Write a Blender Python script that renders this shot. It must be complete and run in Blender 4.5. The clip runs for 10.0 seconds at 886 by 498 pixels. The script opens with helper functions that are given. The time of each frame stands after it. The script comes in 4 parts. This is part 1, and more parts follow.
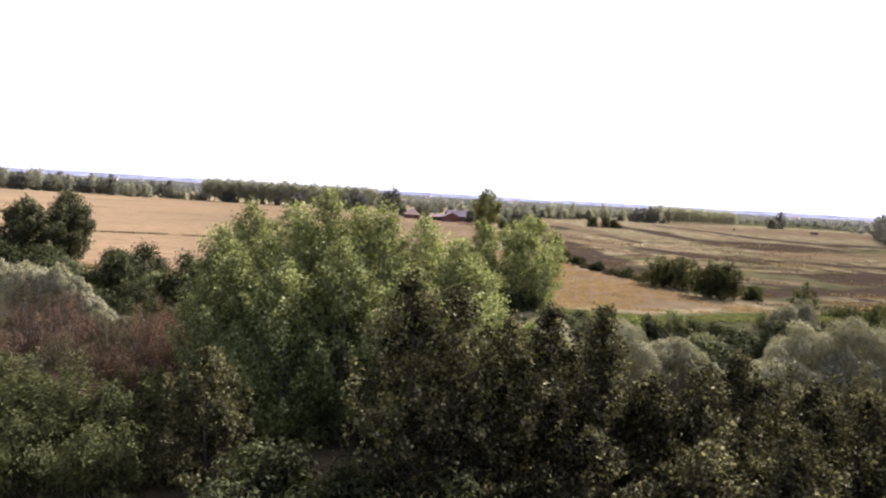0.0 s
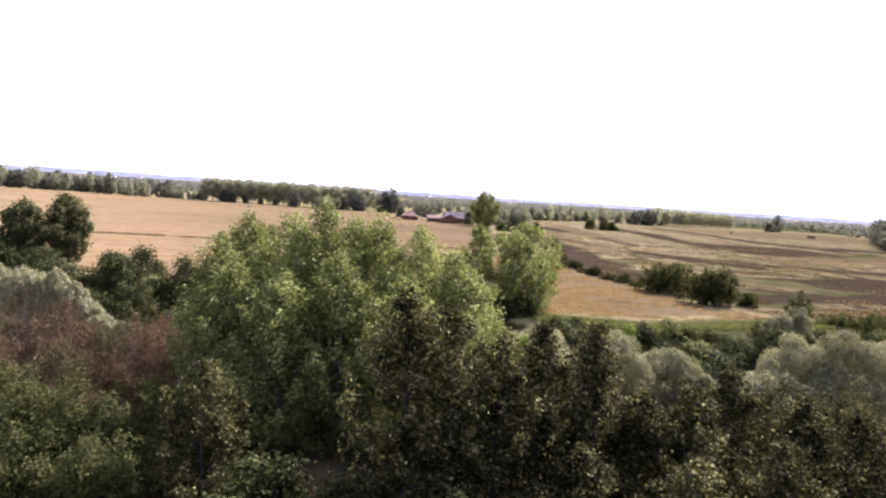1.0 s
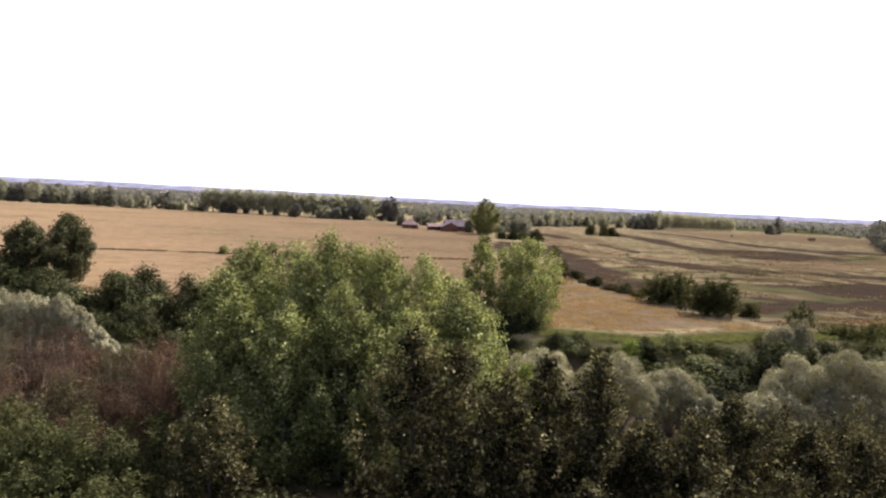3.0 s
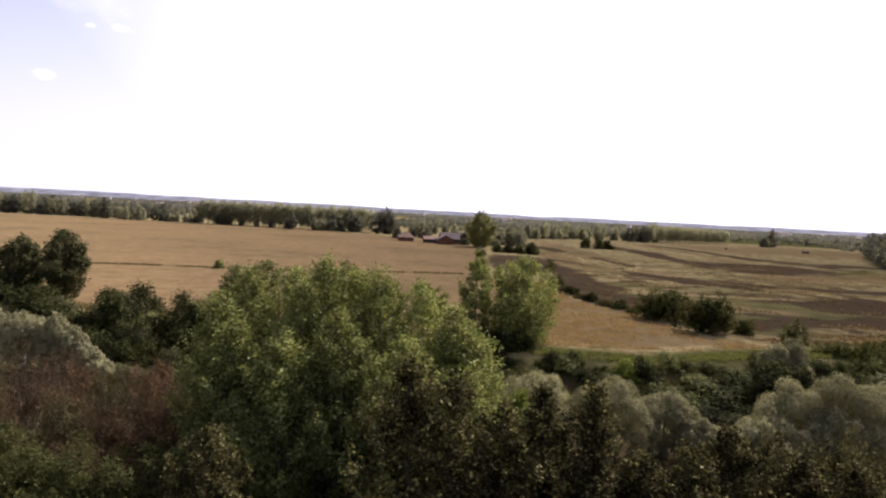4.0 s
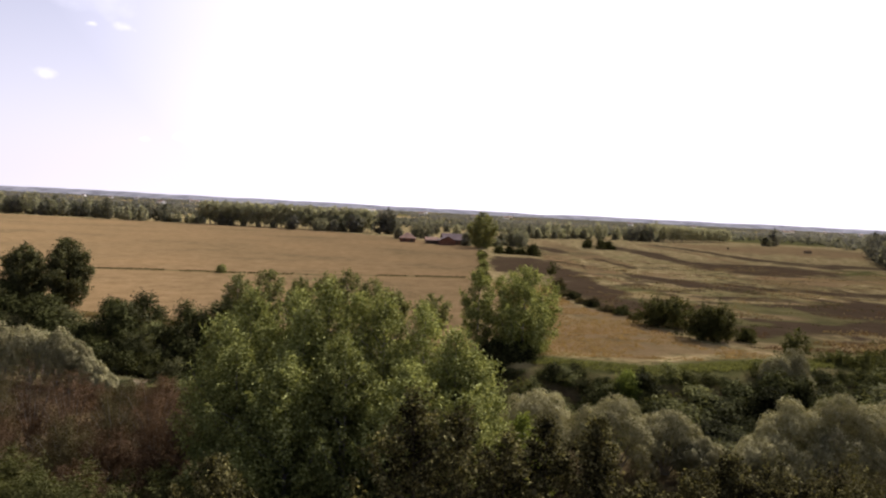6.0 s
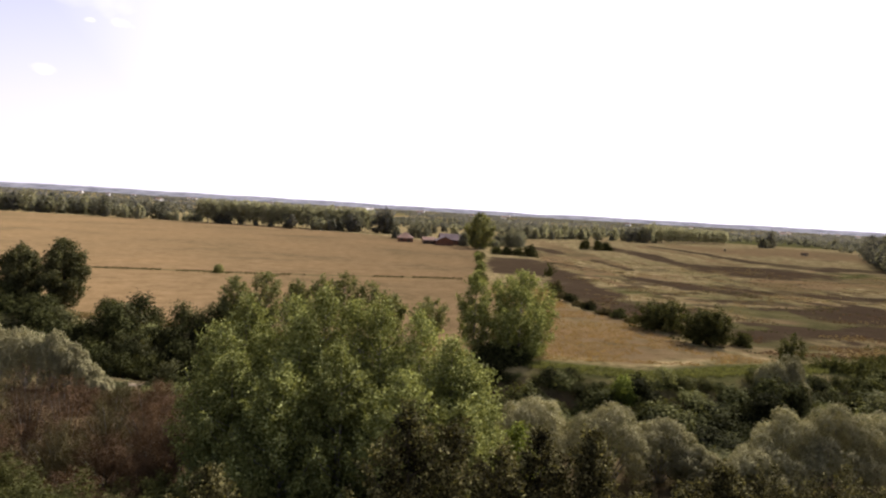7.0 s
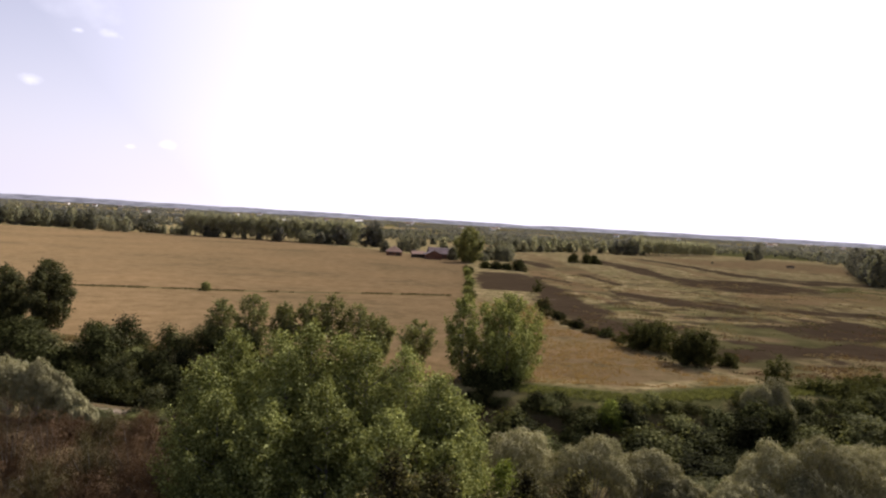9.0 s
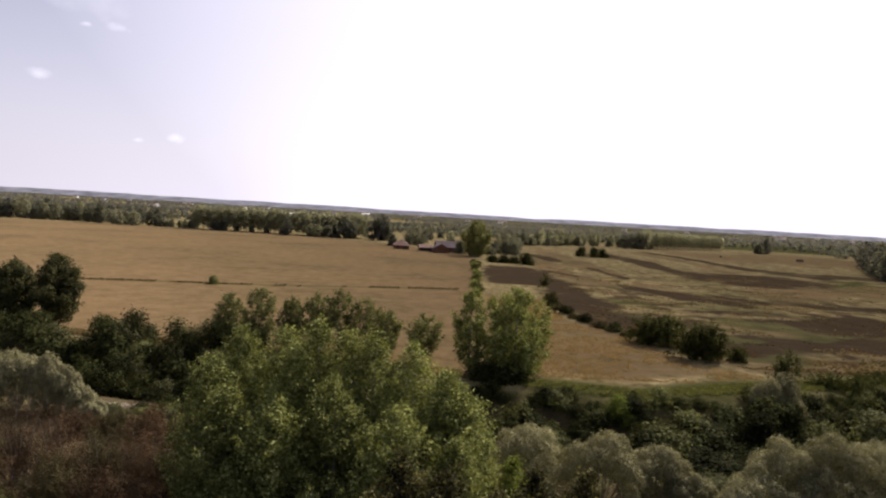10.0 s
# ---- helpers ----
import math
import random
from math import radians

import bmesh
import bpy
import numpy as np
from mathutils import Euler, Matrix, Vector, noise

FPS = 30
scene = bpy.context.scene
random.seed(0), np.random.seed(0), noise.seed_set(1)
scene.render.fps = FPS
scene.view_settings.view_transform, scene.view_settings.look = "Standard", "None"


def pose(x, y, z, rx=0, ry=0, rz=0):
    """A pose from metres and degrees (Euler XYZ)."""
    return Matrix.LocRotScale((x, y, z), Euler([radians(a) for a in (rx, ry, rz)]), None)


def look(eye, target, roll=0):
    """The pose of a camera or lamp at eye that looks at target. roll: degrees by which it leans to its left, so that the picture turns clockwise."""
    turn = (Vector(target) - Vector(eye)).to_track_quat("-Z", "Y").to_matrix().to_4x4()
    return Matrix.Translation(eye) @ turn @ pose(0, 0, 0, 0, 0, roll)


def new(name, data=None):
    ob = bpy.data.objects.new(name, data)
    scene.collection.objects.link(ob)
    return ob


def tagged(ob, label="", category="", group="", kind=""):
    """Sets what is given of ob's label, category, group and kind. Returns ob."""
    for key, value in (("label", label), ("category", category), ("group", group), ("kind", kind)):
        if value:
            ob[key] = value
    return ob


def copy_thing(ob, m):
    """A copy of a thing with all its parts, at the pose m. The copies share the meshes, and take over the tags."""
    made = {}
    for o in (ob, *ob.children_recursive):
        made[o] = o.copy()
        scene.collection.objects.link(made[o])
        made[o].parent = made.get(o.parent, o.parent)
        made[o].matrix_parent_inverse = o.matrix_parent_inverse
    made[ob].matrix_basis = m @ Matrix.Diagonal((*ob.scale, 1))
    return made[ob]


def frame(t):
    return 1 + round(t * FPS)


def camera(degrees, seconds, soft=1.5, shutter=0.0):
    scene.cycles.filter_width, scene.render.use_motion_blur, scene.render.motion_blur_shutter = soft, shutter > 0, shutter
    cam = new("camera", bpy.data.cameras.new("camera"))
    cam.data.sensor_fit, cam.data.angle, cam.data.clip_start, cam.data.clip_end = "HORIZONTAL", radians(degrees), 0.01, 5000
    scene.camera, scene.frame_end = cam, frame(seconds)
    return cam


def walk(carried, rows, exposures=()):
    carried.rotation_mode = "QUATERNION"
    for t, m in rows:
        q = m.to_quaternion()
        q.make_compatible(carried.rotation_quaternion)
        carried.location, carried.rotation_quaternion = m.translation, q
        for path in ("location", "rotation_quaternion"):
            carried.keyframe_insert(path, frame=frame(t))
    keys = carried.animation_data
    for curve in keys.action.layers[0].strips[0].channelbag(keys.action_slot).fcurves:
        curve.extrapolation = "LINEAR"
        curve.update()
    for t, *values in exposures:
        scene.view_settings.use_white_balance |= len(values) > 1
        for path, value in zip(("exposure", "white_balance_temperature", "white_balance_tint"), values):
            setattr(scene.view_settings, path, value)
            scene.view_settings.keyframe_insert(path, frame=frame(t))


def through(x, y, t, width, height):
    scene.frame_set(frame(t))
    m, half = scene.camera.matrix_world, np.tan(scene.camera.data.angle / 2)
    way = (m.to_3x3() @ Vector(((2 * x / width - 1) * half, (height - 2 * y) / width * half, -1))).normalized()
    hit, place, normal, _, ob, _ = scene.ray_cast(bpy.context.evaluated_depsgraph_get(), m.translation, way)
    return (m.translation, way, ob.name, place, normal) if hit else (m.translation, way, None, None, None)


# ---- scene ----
cam = camera(66.8, 10.0, soft=2.3)
PATH = [
    (0, (0.266, 0.493, 12.688), (0.256, 2.487, 12.529), 3.3),
    (0.5, (0.281, 0.438, 13.034), (0.277, 2.432, 12.87), 3.3),
    (1, (0.342, 0.228, 13.408), (0.338, 2.222, 13.25), 3.7),
    (1.5, (0.395, 0.138, 13.897), (0.376, 2.131, 13.737), 3.4),
    (2, (0.276, 0.136, 14.341), (0.263, 2.131, 14.2), 4.2),
    (2.5, (0.182, 0.114, 14.512), (0.166, 2.109, 14.369), 3.1),
    (4, (0.076, -0.136, 15.608), (0.081, 1.861, 15.5), 3.0),
    (4.5, (-0.01, -0.233, 16.157), (0.007, 1.765, 16.078), 3.4),
    (5, (-0.006, -0.299, 16.54), (0.014, 1.699, 16.453), 2.5),
    (5.5, (-0.07, -0.248, 16.846), (-0.065, 1.749, 16.734), 2.6),
    (7, (-0.042, -0.226, 17.666), (-0.034, 1.771, 17.549), 3.3),
    (7.5, (0.059, -0.097, 18.008), (0.071, 1.899, 17.875), 3.3),
    (8, (0.037, -0.123, 18.298), (0.067, 1.873, 18.181), 3.3),
    (8.5, (-0.059, -0.224, 18.747), (-0.027, 1.773, 18.639), 3.1),
    (9, (0.047, -0.287, 19.196), (0.085, 1.711, 19.113), 3.3),
    (9.5, (0.031, -0.337, 19.394), (0.063, 1.661, 19.313), 3.5),
    (10, (0.001, 0.024, 19.292), (0.019, 2.022, 19.188), 3.3),
]
EXPOSURE = [(0.0, 2.15, 5450, 28), (1.0, 2.3, 5450, 28), (2.5, 2.1, 5550, 28), (4.5, 1.1, 6150, 22), (5.5, 1.05, 6250, 21), (7.0, 1.28, 6300, 21), (8.5, 1.12, 6250, 21), (9.0, 1.0, 6200, 21), (9.5, 0.85, 6250, 20), (10.0, 0.82, 6300, 20)]
walk(cam, [(t, look(eye, target, roll)) for t, eye, target, roll in PATH], EXPOSURE)

# ---- world and sun ----
SUN_AZ, SUN_EL = radians(38), radians(43)      # clockwise from straight ahead (+y), and height
sun_dir = Vector((math.sin(SUN_AZ) * math.cos(SUN_EL), math.cos(SUN_AZ) * math.cos(SUN_EL), math.sin(SUN_EL)))
world = bpy.data.worlds.new("sky")
scene.world = world
world.use_nodes = True
wn, wl = world.node_tree.nodes, world.node_tree.links
wn.clear()
w_out = wn.new("ShaderNodeOutputWorld")
w_bg = wn.new("ShaderNodeBackground")
w_sky = wn.new("ShaderNodeTexSky")
w_sky.sky_type = "NISHITA"
w_sky.sun_disc = False
w_sky.sun_elevation, w_sky.sun_rotation = SUN_EL, SUN_AZ
w_sky.air_density, w_sky.dust_density, w_sky.ozone_density = 0.8, 4.0, 0.7
w_bg.inputs["Strength"].default_value = 0.055
wl.new(w_bg.outputs[0], w_out.inputs["Surface"])


def w_math(op, a, b=None, c=None):
    k = wn.new("ShaderNodeMath")
    k.operation = op
    for i, v in enumerate((a, b, c)):
        if isinstance(v, (int, float)):
            k.inputs[i].default_value = v
        elif v is not None:
            wl.new(v, k.inputs[i])
    return k.outputs[0]


# summer haze whitens the whole sky; a few small fair-weather clouds
w_tex = wn.new("ShaderNodeTexCoord")
w_noise = wn.new("ShaderNodeTexNoise")
w_noise.inputs["Scale"].default_value, w_noise.inputs["Detail"].default_value = 38, 6
wl.new(w_tex.outputs["Generated"], w_noise.inputs["Vector"])
w_haze = wn.new("ShaderNodeMix")
w_haze.data_type = "RGBA"
w_up = wn.new("ShaderNodeSeparateXYZ")
wl.new(w_tex.outputs["Generated"], w_up.inputs[0])
w_low = w_math("MAXIMUM", w_math("MULTIPLY_ADD", w_math("ABSOLUTE", w_up.outputs[2]), -1.9, 1.0), 0.0)
w_toward = wn.new("ShaderNodeVectorMath")
w_toward.operation = "DOT_PRODUCT"
wl.new(w_tex.outputs["Generated"], w_toward.inputs[0])
w_toward.inputs[1].default_value = sun_dir
w_glow = w_math("MINIMUM", w_math("MAXIMUM", w_math("MULTIPLY_ADD", w_toward.outputs["Value"], 1.8, -0.75), 0.0), 0.8)
w_ahead = w_math("MAXIMUM", w_math("MULTIPLY_ADD", w_toward.outputs["Value"], 0.6, 0.55), 0.15)
w_veil = w_math("MULTIPLY", w_math("MULTIPLY_ADD", w_math("POWER", w_low, 2.0), 0.78, 0.16), w_ahead)
wl.new(w_math("MINIMUM", w_math("ADD", w_veil, w_glow), 0.9), w_haze.inputs[0])
w_haze.inputs[7].default_value = (12.2, 11.9, 12.8, 1)
wl.new(w_sky.outputs[0], w_haze.inputs[6])
cover = 0.0
CLOUDS = [((-0.4574, 0.8633, 0.2135), 0.0075), ((-0.4228, 0.8805, 0.2146), 0.014), ((-0.5066, 0.8498, 0.1457), 0.016),
          ((-0.4092, 0.9094, 0.0752), 0.007), ((-0.3669, 0.9266, 0.0826), 0.013), ((-0.4594, 0.8565, 0.2450), 0.05)]
for way, wide in CLOUDS:
    sub = wn.new("ShaderNodeVectorMath")
    sub.operation = "SUBTRACT"
    wl.new(w_tex.outputs["Generated"], sub.inputs[0])
    sub.inputs[1].default_value = Vector(way).normalized()
    flat = wn.new("ShaderNodeVectorMath")
    flat.operation = "MULTIPLY"
    wl.new(sub.outputs[0], flat.inputs[0])
    flat.inputs[1].default_value = (0.8 / wide, 0.8 / wide, 1.7 / wide)
    far_ = wn.new("ShaderNodeVectorMath")
    far_.operation = "LENGTH"
    wl.new(flat.outputs[0], far_.inputs[0])
    near_ = w_math("SUBTRACT", 1.25, far_.outputs["Value"])
    puff = w_math("MULTIPLY_ADD", w_noise.outputs[0], 2.4, near_)
    puff = w_math("MULTIPLY_ADD", puff, 0.5, -0.78)
    puff = w_math("MULTIPLY", w_math("MINIMUM", w_math("MAXIMUM", puff, 0.0), 1.0), 0.7 if wide < 0.03 else 0.2)
    cover = puff if cover == 0.0 else w_math("MAXIMUM", cover, puff)
w_cloud = wn.new("ShaderNodeMix")
w_cloud.data_type = "RGBA"
wl.new(cover, w_cloud.inputs[0])
wl.new(w_haze.outputs[2], w_cloud.inputs[6])
w_cloud.inputs[7].default_value = (15, 15, 15.3, 1)
wl.new(w_cloud.outputs[2], w_bg.inputs["Color"])

sun_data = bpy.data.lights.new("sun", "SUN")
sun_data.energy, sun_data.angle, sun_data.color = 5.0, radians(0.6), (1.0, 0.95, 0.86)
sun = new("sun", sun_data)
sun.matrix_world = look(sun_dir * 100, (0, 0, 0))


# ---- materials ----
def blank(name):
    m = bpy.data.materials.new(name)
    m.use_nodes = True
    n = m.node_tree.nodes
    n.clear()
    return m, n, m.node_tree.links, n.new("ShaderNodeOutputMaterial")


def ramp_of(n, stops):
    r = n.new("ShaderNodeValToRGB")
    e = r.color_ramp.elements
    while len(e) < len(stops):
        e.new(0.5)
    for k, (p, c) in zip(e, stops):
        k.position, k.color = p, (*c, 1)
    return r


def noise_of(n, l, vec, scale, detail=4, rough=0.55):
    t = n.new("ShaderNodeTexNoise")
    t.inputs["Scale"].default_value, t.inputs["Detail"].default_value, t.inputs["Roughness"].default_value = scale, detail, rough
    if vec is not None:
        l.new(vec, t.inputs["Vector"])
    return t


def mix_of(n, l, fac, a, b, kind="MIX"):
    m = n.new("ShaderNodeMix")
    m.data_type, m.blend_type = "RGBA", kind
    for k, v in ((0, fac), (6, a), (7, b)):
        if isinstance(v, (int, float)):
            m.inputs[k].default_value = v
        elif isinstance(v, tuple):
            m.inputs[k].default_value = (*v, 1)
        else:
            l.new(v, m.inputs[k])
    return m.outputs[2]


def leaf_material(name, dark, mid, pale, through=0.35, vary_by=(0.82, 1.2), middle=0.55, patch=(0.79, 1.12, 0.55)):
    """Leaves: each leaf its own tone, each plant a little different, light shining through."""
    m, n, l, out = blank(name)
    geo, info = n.new("ShaderNodeNewGeometry"), n.new("ShaderNodeObjectInfo")
    r = ramp_of(n, [(0.0, dark), (middle, mid), (1.0, pale)])
    l.new(geo.outputs["Random Per Island"], r.inputs[0])
    # patch: darkest and brightest tone of the noise clusters, and the noise scale
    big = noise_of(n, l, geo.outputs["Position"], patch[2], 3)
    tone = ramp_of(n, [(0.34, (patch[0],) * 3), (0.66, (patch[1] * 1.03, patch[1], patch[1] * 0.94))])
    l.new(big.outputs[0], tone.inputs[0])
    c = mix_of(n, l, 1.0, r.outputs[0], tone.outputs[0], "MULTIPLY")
    hsv = n.new("ShaderNodeHueSaturation")
    vary = n.new("ShaderNodeMapRange")
    vary.inputs[3].default_value, vary.inputs[4].default_value = vary_by
    l.new(info.outputs["Random"], vary.inputs[0])
    l.new(vary.outputs[0], hsv.inputs["Value"])
    l.new(c, hsv.inputs["Color"])
    d, t, g, m1, m2 = (n.new("ShaderNode" + k) for k in ("BsdfDiffuse", "BsdfTranslucent", "BsdfGlossy", "MixShader", "MixShader"))
    g.inputs["Roughness"].default_value = 0.6
    g.inputs["Color"].default_value = (0.8, 0.8, 0.8, 1)
    l.new(hsv.outputs[0], d.inputs["Color"])
    l.new(mix_of(n, l, 1.0, hsv.outputs[0], (1.2, 1.15, 0.72), "MULTIPLY"), t.inputs["Color"])
    m1.inputs[0].default_value = through
    m2.inputs[0].default_value = 0.002
    l.new(d.outputs[0], m1.inputs[1]), l.new(t.outputs[0], m1.inputs[2])
    l.new(m1.outputs[0], m2.inputs[1]), l.new(g.outputs[0], m2.inputs[2])
    l.new(m2.outputs[0], out.inputs[0])
    return m


def solid_material(name, dark, pale, scale=6.0, rough=0.85, bump=0.3, stretch=(1, 1, 1)):
    """Bark, plaster, boards: two tones by noise at two scales, with fine relief."""
    m, n, l, out = blank(name)
    tex, mp = n.new("ShaderNodeTexCoord"), n.new("ShaderNodeMapping")
    mp.inputs["Scale"].default_value = stretch
    l.new(tex.outputs["Object"], mp.inputs[0])
    a, b = noise_of(n, l, mp.outputs[0], scale, 6), noise_of(n, l, mp.outputs[0], scale * 0.15, 3)
    f = n.new("ShaderNodeMath")
    f.operation = "MULTIPLY"
    l.new(a.outputs[0], f.inputs[0]), l.new(b.outputs[0], f.inputs[1])
    r = ramp_of(n, [(0.12, dark), (0.42, pale)])
    l.new(f.outputs[0], r.inputs[0])
    bs = n.new("ShaderNodeBsdfPrincipled")
    bs.inputs["Roughness"].default_value = rough
    bs.inputs["Specular IOR Level"].default_value = 0.12
    l.new(r.outputs[0], bs.inputs["Base Color"])
    bp = n.new("ShaderNodeBump")
    bp.inputs["Strength"].default_value, bp.inputs["Distance"].default_value = bump, 0.03
    l.new(a.outputs[0], bp.inputs["Height"]), l.new(bp.outputs[0], bs.inputs["Normal"])
    l.new(bs.outputs[0], out.inputs[0])
    return m


# poplar, front and olive: wide tones paint lit leaves and shaded gaps
LEAF_POPLAR = leaf_material("leaf_poplar", (0.084, 0.094, 0.027), (0.150, 0.165, 0.050), (0.325, 0.350, 0.138), 0.28, middle=0.6)
# front and olive patches also paint whole clusters as lit or in shade
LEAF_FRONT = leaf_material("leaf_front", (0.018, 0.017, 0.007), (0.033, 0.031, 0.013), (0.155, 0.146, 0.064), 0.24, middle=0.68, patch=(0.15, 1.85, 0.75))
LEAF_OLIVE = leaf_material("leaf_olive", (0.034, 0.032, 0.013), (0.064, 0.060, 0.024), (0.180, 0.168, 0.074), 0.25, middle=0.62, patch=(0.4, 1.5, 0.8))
LEAF_GREEN = leaf_material("leaf_green", (0.032, 0.035, 0.011), (0.050, 0.053, 0.017), (0.080, 0.083, 0.028), 0.26, (0.8, 1.2))
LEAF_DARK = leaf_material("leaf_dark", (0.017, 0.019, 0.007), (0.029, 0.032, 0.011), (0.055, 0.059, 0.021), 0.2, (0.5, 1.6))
LEAF_SILVER = leaf_material("leaf_silver", (0.145, 0.136, 0.072), (0.190, 0.178, 0.095), (0.265, 0.249, 0.138), 0.17)
LEAF_RED = leaf_material("leaf_red", (0.048, 0.030, 0.017), (0.068, 0.043, 0.024), (0.100, 0.064, 0.036), 0.2, (0.6, 1.45))
LEAF_DRY = leaf_material("leaf_dry", (0.042, 0.036, 0.016), (0.062, 0.052, 0.023), (0.088, 0.074, 0.034), 0.2)
LEAF_LIME = leaf_material("leaf_lime", (0.075, 0.095, 0.018), (0.13, 0.160, 0.030), (0.21, 0.24, 0.06), 0.35)
LEAF_FAR = leaf_material("leaf_far", (0.040, 0.042, 0.018), (0.060, 0.062, 0.027), (0.090, 0.092, 0.042), 0.28)
LEAF_WOOD = leaf_material("leaf_wood", (0.075, 0.080, 0.030), (0.110, 0.116, 0.044), (0.155, 0.160, 0.066), 0.32)
# distance haze is put into these five leaf colours, greyer and paler
LEAF_BELT_HAZED = leaf_material("leaf_belt_hazed", (0.180, 0.183, 0.138), (0.200, 0.203, 0.154), (0.222, 0.225, 0.172), 0.58)
LEAF_COPSE_HAZED = leaf_material("leaf_copse_hazed", (0.082, 0.084, 0.064), (0.104, 0.106, 0.081), (0.130, 0.132, 0.102), 0.42)
LEAF_DARK_HAZED = leaf_material("leaf_dark_hazed", (0.068, 0.069, 0.060), (0.086, 0.087, 0.076), (0.108, 0.109, 0.096), 0.34)
LEAF_FAR_HAZED = leaf_material("leaf_far_hazed", (0.118, 0.121, 0.130), (0.124, 0.127, 0.137), (0.131, 0.134, 0.144), 0.5)
LEAF_HEDGEROW_HAZED = leaf_material("leaf_hedgerow_hazed", (0.092, 0.094, 0.082), (0.104, 0.106, 0.093), (0.120, 0.122, 0.107), 0.45)
GRASS_DRY = leaf_material("grass_dry", (0.150, 0.113, 0.054), (0.185, 0.140, 0.068), (0.230, 0.175, 0.088), 0.2)
GRASS_STRAW = leaf_material("grass_straw", (0.172, 0.117, 0.052), (0.200, 0.137, 0.062), (0.232, 0.160, 0.074), 0.3)
GRASS_GREEN = leaf_material("grass_green", (0.068, 0.074, 0.026), (0.096, 0.103, 0.036), (0.130, 0.136, 0.052), 0.3)
BARK_GREY = solid_material("bark_grey", (0.07, 0.063, 0.053), (0.27, 0.25, 0.215), 9, 0.9, 0.6, (1, 1, 0.25))
BARK_DARK = solid_material("bark_dark", (0.025, 0.02, 0.016), (0.09, 0.075, 0.06), 9, 0.9, 0.6, (1, 1, 0.25))
ROOF_TILE = solid_material("roof_tile", (0.042, 0.030, 0.030), (0.088, 0.062, 0.060), 2.0, 0.9, 0.4)
BRICK = solid_material("brick", (0.085, 0.045, 0.032), (0.16, 0.088, 0.064), 2.0, 0.9, 0.3)
ROOF_PALE = solid_material("roof_pale", (0.10, 0.062, 0.045), (0.19, 0.122, 0.09), 2.0, 0.9, 0.4)
PLASTER = solid_material("plaster", (0.20, 0.15, 0.12), (0.36, 0.28, 0.23), 1.2, 0.9, 0.2)
WHITE_WALL = solid_material("white_wall", (0.6, 0.59, 0.56), (0.8, 0.79, 0.77), 1.2, 0.8, 0.1)
DARK_WOOD = solid_material("dark_wood", (0.03, 0.024, 0.02), (0.09, 0.07, 0.055), 4, 0.8, 0.3)
GLASS_DARK = solid_material("window_glass", (0.02, 0.022, 0.025), (0.05, 0.055, 0.06), 1.0, 0.15, 0.0)


